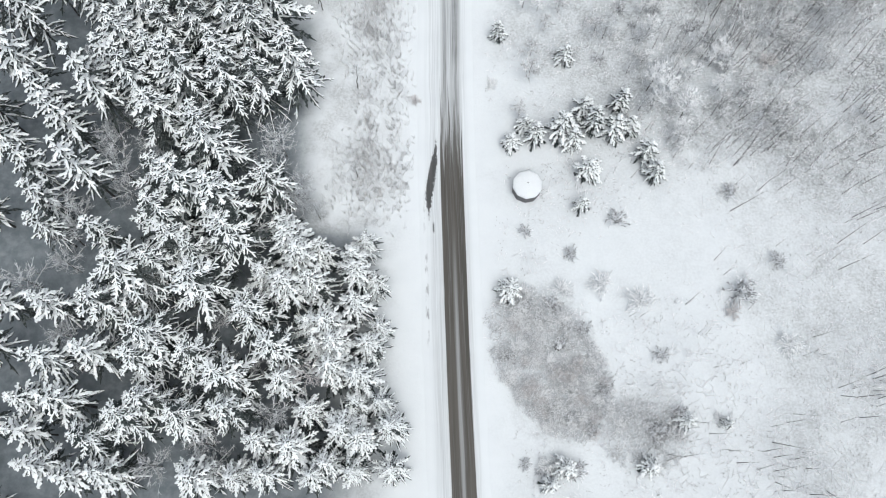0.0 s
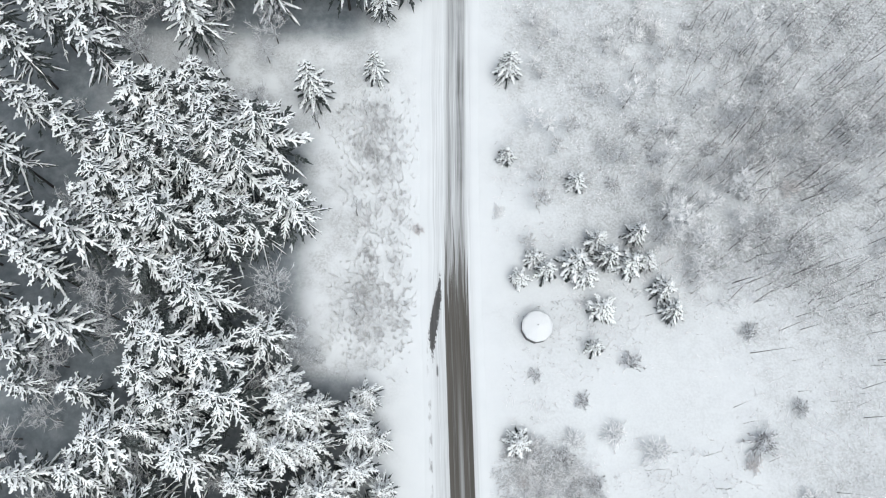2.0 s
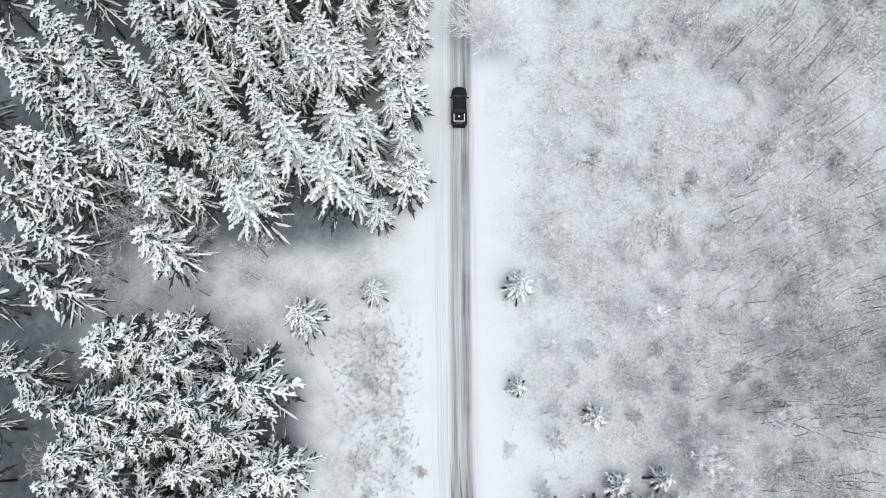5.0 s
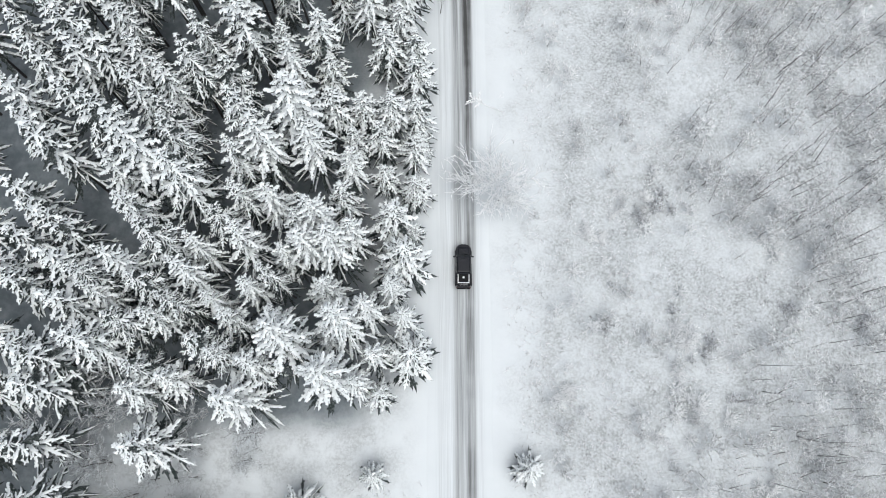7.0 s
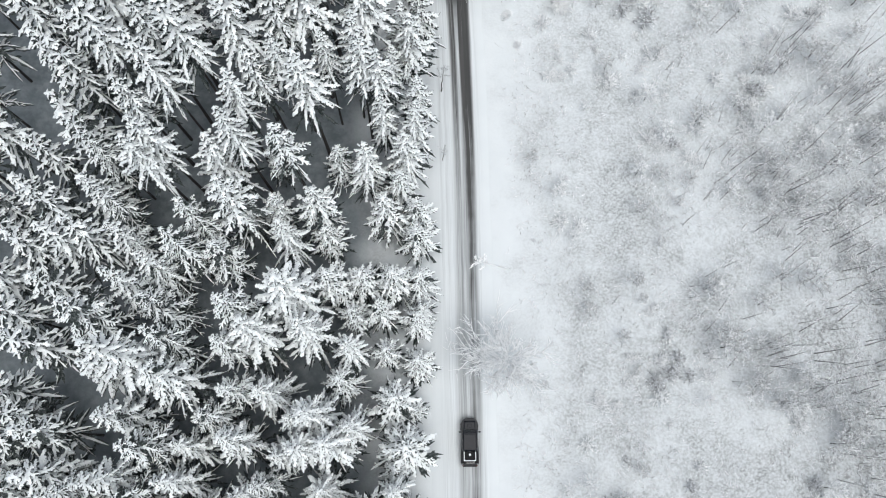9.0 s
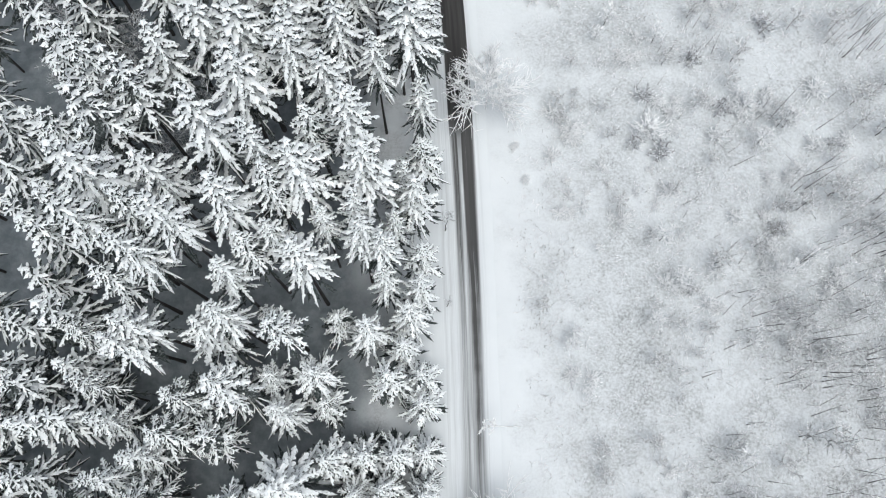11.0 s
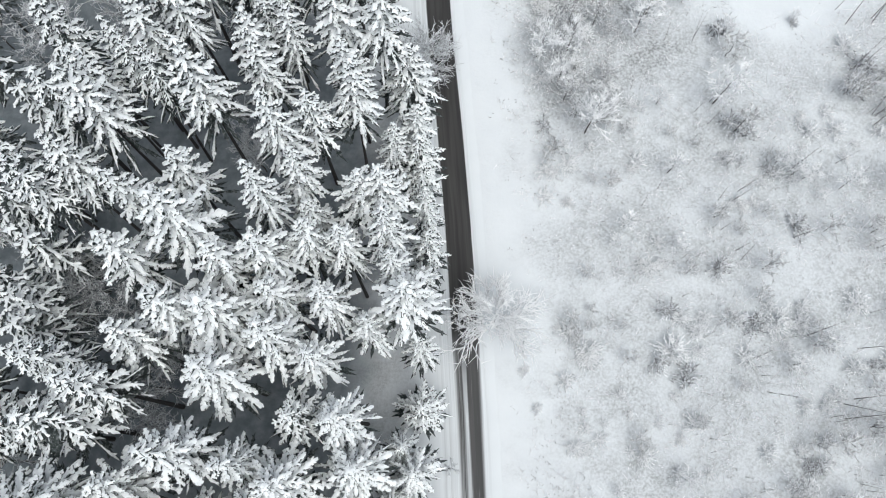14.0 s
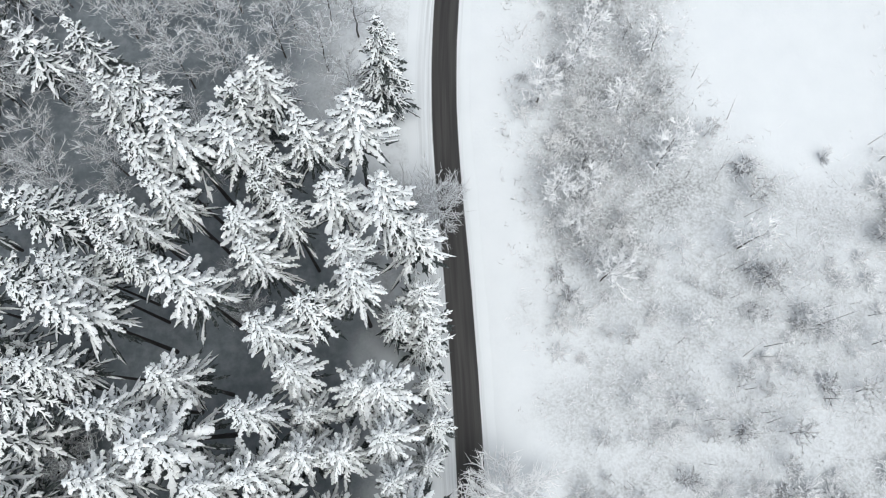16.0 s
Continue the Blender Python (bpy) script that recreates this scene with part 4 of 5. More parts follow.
# ---------------------------------------------------------------- leafless trees
def bare_tree_meshes(h, spread, seed, twig_mat, limbs=9, lift=0.75, first=0.3, fine=9, wood_mat=None, girth=1.0):
    """Trunk with limbs, and the fine twigs, of one leafless tree."""
    rng = np.random.default_rng(seed)
    wood, twigs = Soup(), Soup()
    pts = [np.array([0, 0, -0.2])]
    lean = rng.uniform(-0.05, 0.05, 2)
    for k in range(1, 7):
        pts.append(np.array([lean[0] * h * k / 6 + rng.uniform(-0.1, 0.1), lean[1] * h * k / 6 + rng.uniform(-0.1, 0.1), h * 0.96 * k / 6]))
    rad = 0.011 * h * np.linspace(1.1, 0.12, 7)
    wood.sticks(pts[:-1], pts[1:], rad[:-1], rad[1:])

    def stem(f):
        q = f * 6
        i = min(int(q), 5)
        return pts[i] + (pts[i + 1] - pts[i]) * (q - i)

    for i in range(limbs):
        f = first + (0.97 - first) * (i + rng.uniform(0, 0.8)) / limbs
        a = i * 2.4 + rng.uniform(-0.5, 0.5)
        L = spread * (1.15 - 0.75 * f) * rng.uniform(0.75, 1.2)
        d = unit(np.array([math.cos(a), math.sin(a), lift * rng.uniform(0.6, 1.5)]))
        p0, r0 = stem(f), 0.0055 * h * (1.1 - f)
        p1 = p0 + d * L * 0.5
        d2 = unit(d + np.array([rng.uniform(-0.3, 0.3), rng.uniform(-0.3, 0.3), rng.uniform(-0.1, 0.4)]))
        p2 = p1 + d2 * L * 0.5
        (twigs if wood_mat else wood).sticks([p0, p1], [p1, p2], [r0 + 0.02, 0.6 * r0 + 0.015], [0.6 * r0 + 0.015, 0.012])
        for j in range(fine):
            g = rng.uniform(0.2, 1.0)
            q = p0 + (p1 - p0) * min(g * 2, 1) + (p2 - p1) * max(g * 2 - 1, 0)
            e = unit(d2 + rng.uniform(-0.95, 0.95, 3) * [1, 1, 0.6])
            l2 = L * rng.uniform(0.25, 0.5)
            q2 = q + e * l2
            twigs.spikes([q], [q2], 0.04 * girth)
            for _ in range(4):
                s = q + (q2 - q) * rng.uniform(0.25, 1.0)
                w = unit(e + rng.uniform(-0.9, 0.9, 3) * [1, 1, 0.7])
                twigs.spikes([s], [s + w * l2 * rng.uniform(0.35, 0.8)], 0.026 * girth)
    return wood.mesh("trunk", wood_mat or twig_mat, False), twigs.mesh("twig_crown", twig_mat, False)


def bare_kind(name, label, category, group, meshes):
    base = new(name)
    under("trunk", meshes[0], base)
    tagged(under("twig_crown", meshes[1], base, "fine frosted twigs"), kind="stuff")
    return tagged(base, label, category, group)


def stand(ob, x, y, scale=1.0, turn=0.0, tilt=0.0):
    m = pose(x, y, 0, tilt, 0, turn) @ Matrix.Diagonal((scale, scale, scale, 1))
    if ob.name not in taken:
        taken.add(ob.name)
        ob.matrix_basis = m
        return ob
    return copy_thing(ob, m)


GREY = [bare_kind("leafless_tree", "leafless tree with pale frosted twigs in the forest", "leafless tree", "leafless trees in the forest", bare_tree_meshes(10, 3.8, 101 + i, TWIG, 17, 0.7, 0.3, 9, DARK_BARK, 1.45)) for i in range(4)]
SLIM = [bare_kind("slim_bare_tree", "slim dead tree with a thin crown in the snowy clearing", "bare tree", "slim trees of the clearing", bare_tree_meshes(6.5, 1.3, 121 + i, TWIG, 9, 0.9, 0.5, 6, DARK_BARK)) for i in range(3)]
RUSSET = bare_kind("leafless_tree", "leafless tree with bare brown branches among spruces", "leafless tree", "leafless trees in the forest", bare_tree_meshes(9, 3.3, 131, BROWN_TWIG, 14, 0.45, 0.6, 8))

stand(RUSSET, -13.8, 9.9)
for x, y, k in [(-36.3, 33.4, 1.0), (-18.5, 37, 0.9), (-31.2, 18, 0.95), (-16.8, 30.5, 0.8), (-24.4, 2.8, 0.9), (-17.1, 6.2, 0.8), (-29.9, 0.5, 1.0), (-22.4, 0, 0.9),
                (-45.4, 20.2, 1.0), (-41.4, 22.2, 1.0), (-36.4, 65, 0.95), (-35.1, 70.5, 1.0), (-28.3, 67.5, 0.9), (-21.7, 65.4, 0.7), (-35.6, 31, 1.0), (-41.3, 28, 1.0), (-19, 35, 0.75)]:
    stand(GREY[pick.randrange(4)], x, y, k * pick.uniform(0.9, 1.1), pick.uniform(0, 360))
for x, y, k in [(-15.9, 30.2, 0.7), (-38.1, 69.6, 1.0), (-32.5, 71, 1.0), (-27.3, 69.6, 0.9), (-37, 65.2, 1.0), (-27, 66.4, 0.8), (-36.2, 73.6, 1.0), (-35.2, 147, 1.2), (-36.9, 144, 1.2),
                (-27.4, 138, 1.1), (-43.1, 127, 1.2), (-32.1, 143.2, 1.1), (-43.2, 148.5, 1.2), (-36.1, 173, 1.2), (-39.9, 168, 1.3), (-25.4, 184, 1.2), (-29.7, 183, 1.2), (-21.9, 182.4, 1.2)]:
    stand(GREY[pick.randrange(4)], x, y, k * pick.uniform(0.9, 1.1), pick.uniform(0, 360))
for x, y, k in [(-37.3, 145.8, 0.9), (-36.6, 140.4, 0.9), (-28.4, 136.0, 0.9), (-29.2, 129.9, 0.9), (-41.8, 171.4, 1.2), (-21.2, 157.2, 0.9), (-36.9, 144.2, 1.3), (-15.3, 185, 1.2), (-27.6, 176, 1.1), (-44.5, 176, 1.2), (-33.5, 187, 1.2), (-19, 190, 1.2), (-12, 189, 1.1), (-25, 192, 1.2), (-31, 178, 1.1)]:
    stand(GREY[pick.randrange(4)], x, y, k * pick.uniform(0.9, 1.1), pick.uniform(0, 360))
for x, y, k in [(-27.8, 60.0, 1.0), (-35.5, 58.5, 1.1), (-20.5, 56.5, 0.7), (-36.2, 53.7, 0.9), (-41.5, 57.1, 1.1), (-15.4, 57.4, 0.5), (-15.2, 57, 0.8), (-10.3, 46.2, 0.9), (-9.9, 34.5, 0.8), (-9.6, 58.6, 0.6), (-5.1, 169.2, 0.9)]:
    stand(SLIM[pick.randrange(3)], x, y, k, pick.uniform(0, 360))

def leafless_wood():
    """The loose wood of leafless trees behind the spruces at the bend."""
    rng = random.Random(5)
    here = [o.matrix_basis.translation.copy() for o in scene.objects if o.name.split(".")[0] in ("spruce_tree", "leafless_tree")]
    for _ in range(400):
        x, y = rng.uniform(-50, -10), rng.uniform(168, 204)
        if any((x - p.x) ** 2 + (y - p.y) ** 2 < 3.3**2 for p in here) or x > -11 - 0.1 * (y - 168):
            continue
        here.append(Vector((x, y, 0)))
        stand(GREY[rng.randrange(4)], x, y, rng.uniform(0.85, 1.25), rng.uniform(0, 360))


leafless_wood()


def understorey():
    """Leafless trees that fill the gaps between the spruces at the near end of the forest."""
    rng = random.Random(43)
    here = [o.matrix_basis.translation.copy() for o in scene.objects if o.name.split(".")[0] in ("spruce_tree", "leafless_tree")]
    placed = 0
    while placed < 34:
        x, y = rng.uniform(-42, -14), rng.uniform(4, 64)
        if x > -20 and y > 30 or any((x - p.x) ** 2 + (y - p.y) ** 2 < 2.1**2 for p in here):
            continue
        here.append(Vector((x, y, 0)))
        placed += 1
        stand(GREY[rng.randrange(4)], x, y, rng.uniform(0.55, 0.85), rng.uniform(0, 360))


understorey()

# leafless trees that lean over the road
BROAD = [bare_kind("roadside_tree", "broad leafless roadside tree with frosted branches", "leafless tree", "leafless trees beside the road", bare_tree_meshes(9.5, 5.4, 141 + i, TWIG if i == 2 else WHITE_TWIG, 30, 0.5, 0.12, 14, None, 2.0)) for i in range(3)]
stand(BROAD[0], 2.9, 140.3, 0.95, 40)
stand(BROAD[1], 4.2, 94.2, 0.85, 170)
stand(BROAD[2], -3.6, 168.3, 0.75, 20)
for x, y, k in [(-20.9, 68.1, 0.9), (-42.3, 68.4, 1.0), (-39.1, 66.1, 1.0), (-33.6, 36.5, 0.8), (-37.7, 36.4, 0.9), (-15.8, 31.6, 0.8), (-20.1, 26.7, 0.7), (-39.6, 146.6, 1.1), (-38.0, 141.1, 1.1),
                (-33.7, 141.6, 1.0), (-41.8, 141.7, 1.0), (-29.9, 134.1, 1.1), (-30.7, 131.1, 1.0), (-28.5, 137.3, 0.9), (-23.2, 161.1, 0.8), (-21.9, 158.0, 0.8)]:
    stand(GREY[pick.randrange(4)], x, y, k, pick.uniform(0, 360))
BENT = bare_kind("bent_tree", "slim tree bent over the road by its load of snow", "leafless tree", "leafless trees beside the road", bare_tree_meshes(6.0, 1.5, 151, WHITE_TWIG, 9, 0.8, 0.6, 7, None, 1.8))
BENT.matrix_basis = pose(5.4, 104.8, 0, 0, -45, 0)
taken.add(BENT.name)
stand(SLIM[1], -1.9, 117.5, 1.0, 30)
stand(SLIM[2], -2.0, 126.0, 0.9, 80)

# leafless trees of the far right-hand wood
RIMED = [bare_kind("frosted_tree", "leafless tree with thick white rime on its branches", "leafless tree", "frosted trees of the field", bare_tree_meshes(8.5, 3.2, 181 + i, WHITE_TWIG, 15, 0.8, 0.3, 7, DARK_BARK, 3.0)) for i in range(3)]
for x, y, k in [(13.4, 161.4, 0.9), (19.7, 173.5, 0.9), (27.8, 164.8, 0.9), (8.5, 170.5, 0.8), (10.6, 167.2, 0.8), (7.4, 181, 0.9), (11.2, 185.5, 0.9), (11.8, 171, 0.7), (21, 175.5, 0.8), (19.9, 186.5, 0.9),
                (29.4, 173, 0.45), (37.6, 174.7, 0.3), (21.4, 60.6, 0.9), (26.8, 45.0, 0.85), (29.5, 43, 0.9), (25.5, 46.5, 0.9), (33.5, 50, 0.8), (12.5, 188, 0.9), (16, 180, 0.8), (14, 192, 0.9)]:
    stand(RIMED[pick.randrange(3)], x, y, k * (1.1 if y > 155 else 0.85), pick.uniform(0, 360))


FIELD = [bare_kind("young_birch", "young leafless tree with frosted filigree twigs", "leafless tree", "frosted trees of the field", bare_tree_meshes(6.5, 2.7, 191 + i, FILIGREE, 12, 0.7, 0.25, 7, DARK_BARK, 2.6)) for i in range(4)]
edge = random.Random(61)
for _ in range(15):
    stand(FIELD[edge.randrange(4)], edge.uniform(8, 15) + 6 * edge.random() ** 2, edge.uniform(158, 198), edge.uniform(0.6, 1.0), edge.uniform(0, 360))
placed = 0
while placed < 210:
    x, y = edge.uniform(8, 54), edge.uniform(42, 196)
    thick = float(scrub_density(np.array([x]), np.array([y]))[0])
    if edge.random() < thick * 0.9 and x - float(road_right(y)) > 4.6:
        placed += 1
        stand(FIELD[edge.randrange(4)], x, y, edge.uniform(0.35, 0.75) + 0.35 * (x > 28) * edge.random(), edge.uniform(0, 360))
for _ in range(14):
    stand(RIMED[edge.randrange(3)], edge.uniform(24.5, 36), edge.uniform(38, 51), edge.uniform(0.35, 0.6), edge.uniform(0, 360))
for _ in range(70):
    x, y = edge.uniform(10, 50), edge.uniform(54, 172)
    if abs(y - 143 - 0.03 * x) > 3:
        stand(RIMED[edge.randrange(3)], x, y, edge.uniform(0.26, 0.58), edge.uniform(0, 360))
for _ in range(26):
    stand(GREY[edge.randrange(4)], edge.gauss(36, 10), edge.gauss(53, 6), edge.uniform(0.38, 0.58), edge.uniform(0, 360))


def in_grove(x, y):
    """The dense patch of scrub near the hut."""
    return ((x - 12.6) / 6.2 + 0.06 * (y - 13)) ** 2 + ((y - 12.5) / 8.8) ** 2 < 1


def scatter(n, seed, strength):
    rng = np.random.default_rng(seed)
    x, y = rng.uniform(3, 66, n), rng.uniform(-32, 214, n)
    keep = rng.uniform(0, 1, n) < scrub_density(x, y) * strength
    return x[keep], y[keep], rng


def build_saplings():
    x, y, rng = scatter(26000, 5, 0.6)
    n = len(x)
    tall = np.clip((x - 16) / 18, 0, 1)
    h = rng.uniform(1.2, 2.6, n) + 8.5 * tall * rng.uniform(0, 1, n) ** 1.3
    foot = np.stack([x, y, 0 * x - 0.05], -1)
    top = foot + np.stack([rng.normal(0, 0.08, n) * h, rng.normal(0, 0.08, n) * h, h], -1)
    stems, soup = Soup(), Soup()
    # stems thick enough to see stand in loose groups, away from the road
    tallest = (rng.uniform(0, 1, n) < 0.6) & (waves(x, y, 6.0, 21.0) > 0.55 - 0.5 * np.clip((x - 24) / 10, 0, 1) * (y < 128) * (y > 36)) & (x > 17 + 6 * rng.uniform(-1, 1, n))
    stems.spikes(foot[tallest], top[tallest], 0.012 + 0.0055 * h[tallest])
    for k in range(4):
        f = rng.uniform(0.3, 0.97, n)[:, None]
        root = foot + (top - foot) * f
        a = rng.uniform(0, 2 * math.pi, n)
        d = np.stack([np.cos(a), np.sin(a), rng.uniform(0.1, 1.0, n)], -1)
        soup.spikes(root, root + d * (0.25 + h * 0.22)[:, None] * (1.3 - f) * rng.uniform(0.5, 1.3, n)[:, None], 0.036)
    tagged(new("sapling_stems", stems.mesh("sapling_stems", STEM, False)), "thin dark stems of leafless saplings in the snow", "saplings", kind="stuff")
    tagged(new("sapling_thicket", soup.mesh("sapling_thicket", FIELD_TWIG, False)), "thicket of frosted leafless sapling twigs", "thicket", kind="stuff")


def twig_litter(x, y, rng, each, long, tall, thick):
    """Short twigs lying every way in a low layer of scrub."""
    n = len(x)
    soup = Soup()
    for k in range(each):
        a, l = rng.uniform(0, 2 * math.pi, n), rng.uniform(0.4, 1.0, n) * long
        start = np.stack([x + rng.normal(0, 0.28, n), y + rng.normal(0, 0.28, n), rng.uniform(0.02, tall, n)], -1)
        soup.spikes(start, start + np.stack([np.cos(a) * l, np.sin(a) * l, rng.uniform(-0.1, 0.5, n) * l], -1), thick)
    return soup


def build_brush():
    x, y, rng = scatter(22000, 8, 0.8)
    tagged(new("low_brush", twig_litter(x, y, rng, 4, 0.8, 0.9, 0.036).mesh("low_brush", RIME_TWIG, False)), "low brush white with frost", "brush", kind="stuff")
    x, y, rng = scatter(22000, 9, 0.7)
    tagged(new("dry_heather", twig_litter(x, y, rng, 3, 0.36, 0.45, 0.034).mesh("dry_heather", BRUSH, False)), "dry heather and grass poking through snow", "brush", kind="stuff")


def build_grove():
    """The dense twiggy thicket near the hut, and the smaller one past it."""
    rng = np.random.default_rng(17)
    x, y = rng.uniform(4, 30, 9000), rng.uniform(-2, 24, 9000)
    inside = in_grove(x, y) | (((x - 22.5) / 5.5) ** 2 + ((y - 5.0) / 4.5) ** 2 < 0.5 + 0.7 * waves(x, y, 2.5, 4.0))
    keep = inside & (rng.uniform(0, 1, 9000) < 0.25 + 0.9 * waves(x, y, 1.6, 13.0))
    tagged(new("grove_thicket", twig_litter(x[keep], y[keep], rng, 4, 0.55, 1.1, 0.036).mesh("grove_thicket", FILIGREE, False)), "dense thicket of frosted twigs on open ground", "thicket", kind="stuff")


def build_verge_brush():
    """Weeds and stalks on the left-hand verges and clearings."""
    rng = np.random.default_rng(21)
    x, y = rng.uniform(-14, -3.2, 9000), rng.uniform(26, 66, 9000)
    keep = rng.uniform(0, 1, 9000) < 0.75 * waves(x, y, 2.0, 5.0) * blot(x, y, -7.5, 46, 3.0, 9) + 0.5 * blot(x, y, -8, 34, 4, 4) + 0.45 * blot(x, y, -9, 56, 3, 5)
    x, y = x[keep], y[keep]
    n = len(x)
    soup = Soup()
    foot = np.stack([x, y, 0 * x - 0.03], -1)
    for k in range(4):
        a = rng.uniform(0, 2 * math.pi, n)
        h = rng.uniform(0.4, 1.8, n)
        soup.spikes(foot + rng.normal(0, 0.1, (n, 3)) * [1, 1, 0], foot + np.stack([np.cos(a) * 0.35 * h, np.sin(a) * 0.35 * h, h], -1), 0.028)
    tagged(new("verge_weeds", soup.mesh("verge_weeds", FIELD_TWIG, False)), "dry weeds and stalks on the snowy verge", "weeds", kind="stuff")


build_saplings()
build_brush()
build_grove()
build_verge_brush()


# ---------------------------------------------------------------- bushes
def bush_mesh(seed, r, h, mat, shoots=30):
    """A dome of thin shoots from one foot, forked towards their ends."""
    rng = np.random.default_rng(seed)
    soup = Soup()
    for k in range(shoots):
        a, lean = rng.uniform(0, 2 * math.pi), rng.uniform(0.0, 1.0) ** 0.6
        far = r * lean * rng.uniform(0.8, 1.15)
        d = np.array([math.cos(a) * far, math.sin(a) * far, h * math.sqrt(1.05 - lean**2) * rng.uniform(0.6, 1.1)])
        mid = d * [0.5, 0.5, 0.65] + rng.uniform(-0.12, 0.12, 3)
        foot = np.array([rng.uniform(-0.25, 0.25), rng.uniform(-0.25, 0.25), -0.05])
        soup.spikes([foot, mid], [mid, d], [0.026, 0.036])
        for _ in range(5):
            g = mid + (d - mid) * rng.uniform(-0.3, 1)
            soup.spikes([g], [g + unit(d - mid + rng.uniform(-0.5, 0.5, 3)) * rng.uniform(0.12, 0.32) * r], rng.uniform(0.03, 0.06))
    return soup.mesh("bush", mat, False)


DARK_TWIG = frosted_twig_material("dark_twigs", (0.06, 0.056, 0.055), (0.92, 0.93, 0.95), 0.6, 0.25)
BUSH_TWIG = frosted_twig_material("bush_twigs", (0.24, 0.245, 0.25), (0.96, 0.965, 0.97), 0.74, 0.75)
BUSHES = [bush_mesh(161 + i, 1.0, 1.3, m, n) for i, (m, n) in enumerate(((BUSH_TWIG, 44), (BROWN_TWIG, 46), (BUSH_TWIG, 36), (DARK_TWIG, 48), (DARK_TWIG, 40)))]
BUSH_LABELS = ["leafless bush white with frost in the snow", "leafless brown bush in the snow", "leafless bush white with frost in the snow", "dark leafless bush speckled with snow", "dark leafless bush speckled with snow"]


def bush(x, y, k, i):
    ob = new("leafless_bush", BUSHES[i])
    ob.matrix_basis = pose(x, y, 0, 0, 0, pick.uniform(0, 360)) @ Matrix.Diagonal((k, k, k * 0.8, 1))
    tagged(ob, BUSH_LABELS[i], "bush", "bushes of the field")


for x, y, k, i in [(21.1, 29.6, 1.6, 3), (15.6, 25.3, 1.2, 3), (10.3, 28.0, 1.0, 4), (14.3, 20.9, 1.5, 0), (19.0, 21.6, 1.8, 0), (23.4, 19.7, 2.0, 0), (35.2, 21.2, 2.3, 3), (34.8, 33.3, 1.4, 3),
                   (39.9, 24.9, 1.3, 4), (25.4, 13.5, 1.2, 4), (40.5, 15.0, 1.8, 0), (19.7, 50.6, 1.2, 4), (34.1, 18.8, 1.3, 1), (40.8, 50.6, 1.6, 1), (-3.2, 44.6, 0.9, 1)]:
    bush(x, y, k, i)
for x, y, k, i in [(29.1, 173.3, 1.8, 3), (37.7, 174.5, 0.9, 3), (9.0, 162.1, 1.3, 3), (10.1, 159.7, 1.4, 3), (44.8, 169.1, 2.1, 3), (43.1, 171.3, 1.8, 0), (44.0, 166.3, 2.0, 4), (12.6, 137.5, 1.8, 0),
                   (32.2, 140.4, 2.0, 0), (29.7, 140.1, 1.6, 4), (34.5, 139.8, 1.7, 0), (20.9, 141.6, 1.5, 4), (26.7, 146.2, 1.6, 3), (19.5, 146.3, 1.5, 0), (35.4, 150.5, 1.8, 3), (40.9, 142.1, 1.8, 0)]:
    bush(x, y, k, i)
for x, y, k, i in [(30.6, 161.2, 1.8, 3), (29.2, 162.5, 1.4, 4), (21.0, 137.4, 2.2, 0), (22.4, 134.8, 1.8, 4), (19.6, 136.2, 1.4, 3), (15.9, 79.7, 1.6, 3), (6.1, 47.0, 1.0, 0), (25.7, 71.3, 1.6, 0), (26.7, 58.2, 1.2, 3)]:
    bush(x, y, k, i)


def build_stump(x, y):
    base = new("tree_stump")
    base.matrix_basis = pose(x, y, -0.05, 4, 3, 40)
    bm = bmesh.new()
    bmesh.ops.create_cone(bm, cap_ends=True, segments=11, radius1=0.34, radius2=0.25, depth=0.75, matrix=pose(0, 0, 0.35))
    for v in bm.verts:
        if v.co.z < 0.1:
            v.co.xy *= 1.0 + 0.3 * math.sin(3 * math.atan2(v.co.y, v.co.x))
    part("stump", bm, DARK_BARK, base)
    bm = bmesh.new()
    bmesh.ops.create_icosphere(bm, subdivisions=2, radius=0.36, matrix=pose(0.22, 0.0, 0.78) @ Matrix.Diagonal((1.0, 0.9, 0.55, 1)))
    part("snow_cap", bm, ROOF_SNOW, base, "rounded cap of snow", True)
    tagged(base, "dark tree stump capped with snow in the scrub", "tree stump")


build_stump(13.7, 14.2)


def scattered_bushes():
    rng = random.Random(33)
    spots = []
    for cx, cy, rx, ry, n in ((14, 1, 4, 2, 6), (24, 7, 5, 5, 8), (31, 53, 13, 9, 30), (11, 181, 6, 13, 26)):
        spots += [(rng.gauss(cx, rx * 0.5), rng.gauss(cy, ry * 0.5), rng.choice((0, 0, 3, 2, 4))) for _ in range(n)]
    grove = [(rng.uniform(5, 20), rng.uniform(3, 22)) for _ in range(150)]
    spots += [(x, y, rng.choice((0, 2, 3, 0, 1))) for x, y in grove if in_grove(x, y)]
    # small groups over the open field
    for _ in range(60):
        cx, cy = rng.uniform(9, 48), rng.uniform(62, 172)
        spots += [(cx + rng.gauss(0, 1.7), cy + rng.gauss(0, 1.3), rng.choice((0, 0, 2, 2, 0, 3))) for _ in range(rng.randrange(2, 6))]
    for x, y, i in spots:
        if x - road_right(y) > 3.8 and not (abs(y - 47.5) < 2 or abs(y - 143 - 0.03 * x) < 2 or (x - 37) ** 2 + (y - 187) ** 2 < 144):
            bush(x, y, rng.uniform(0.6, 1.5), i)


scattered_bushes()


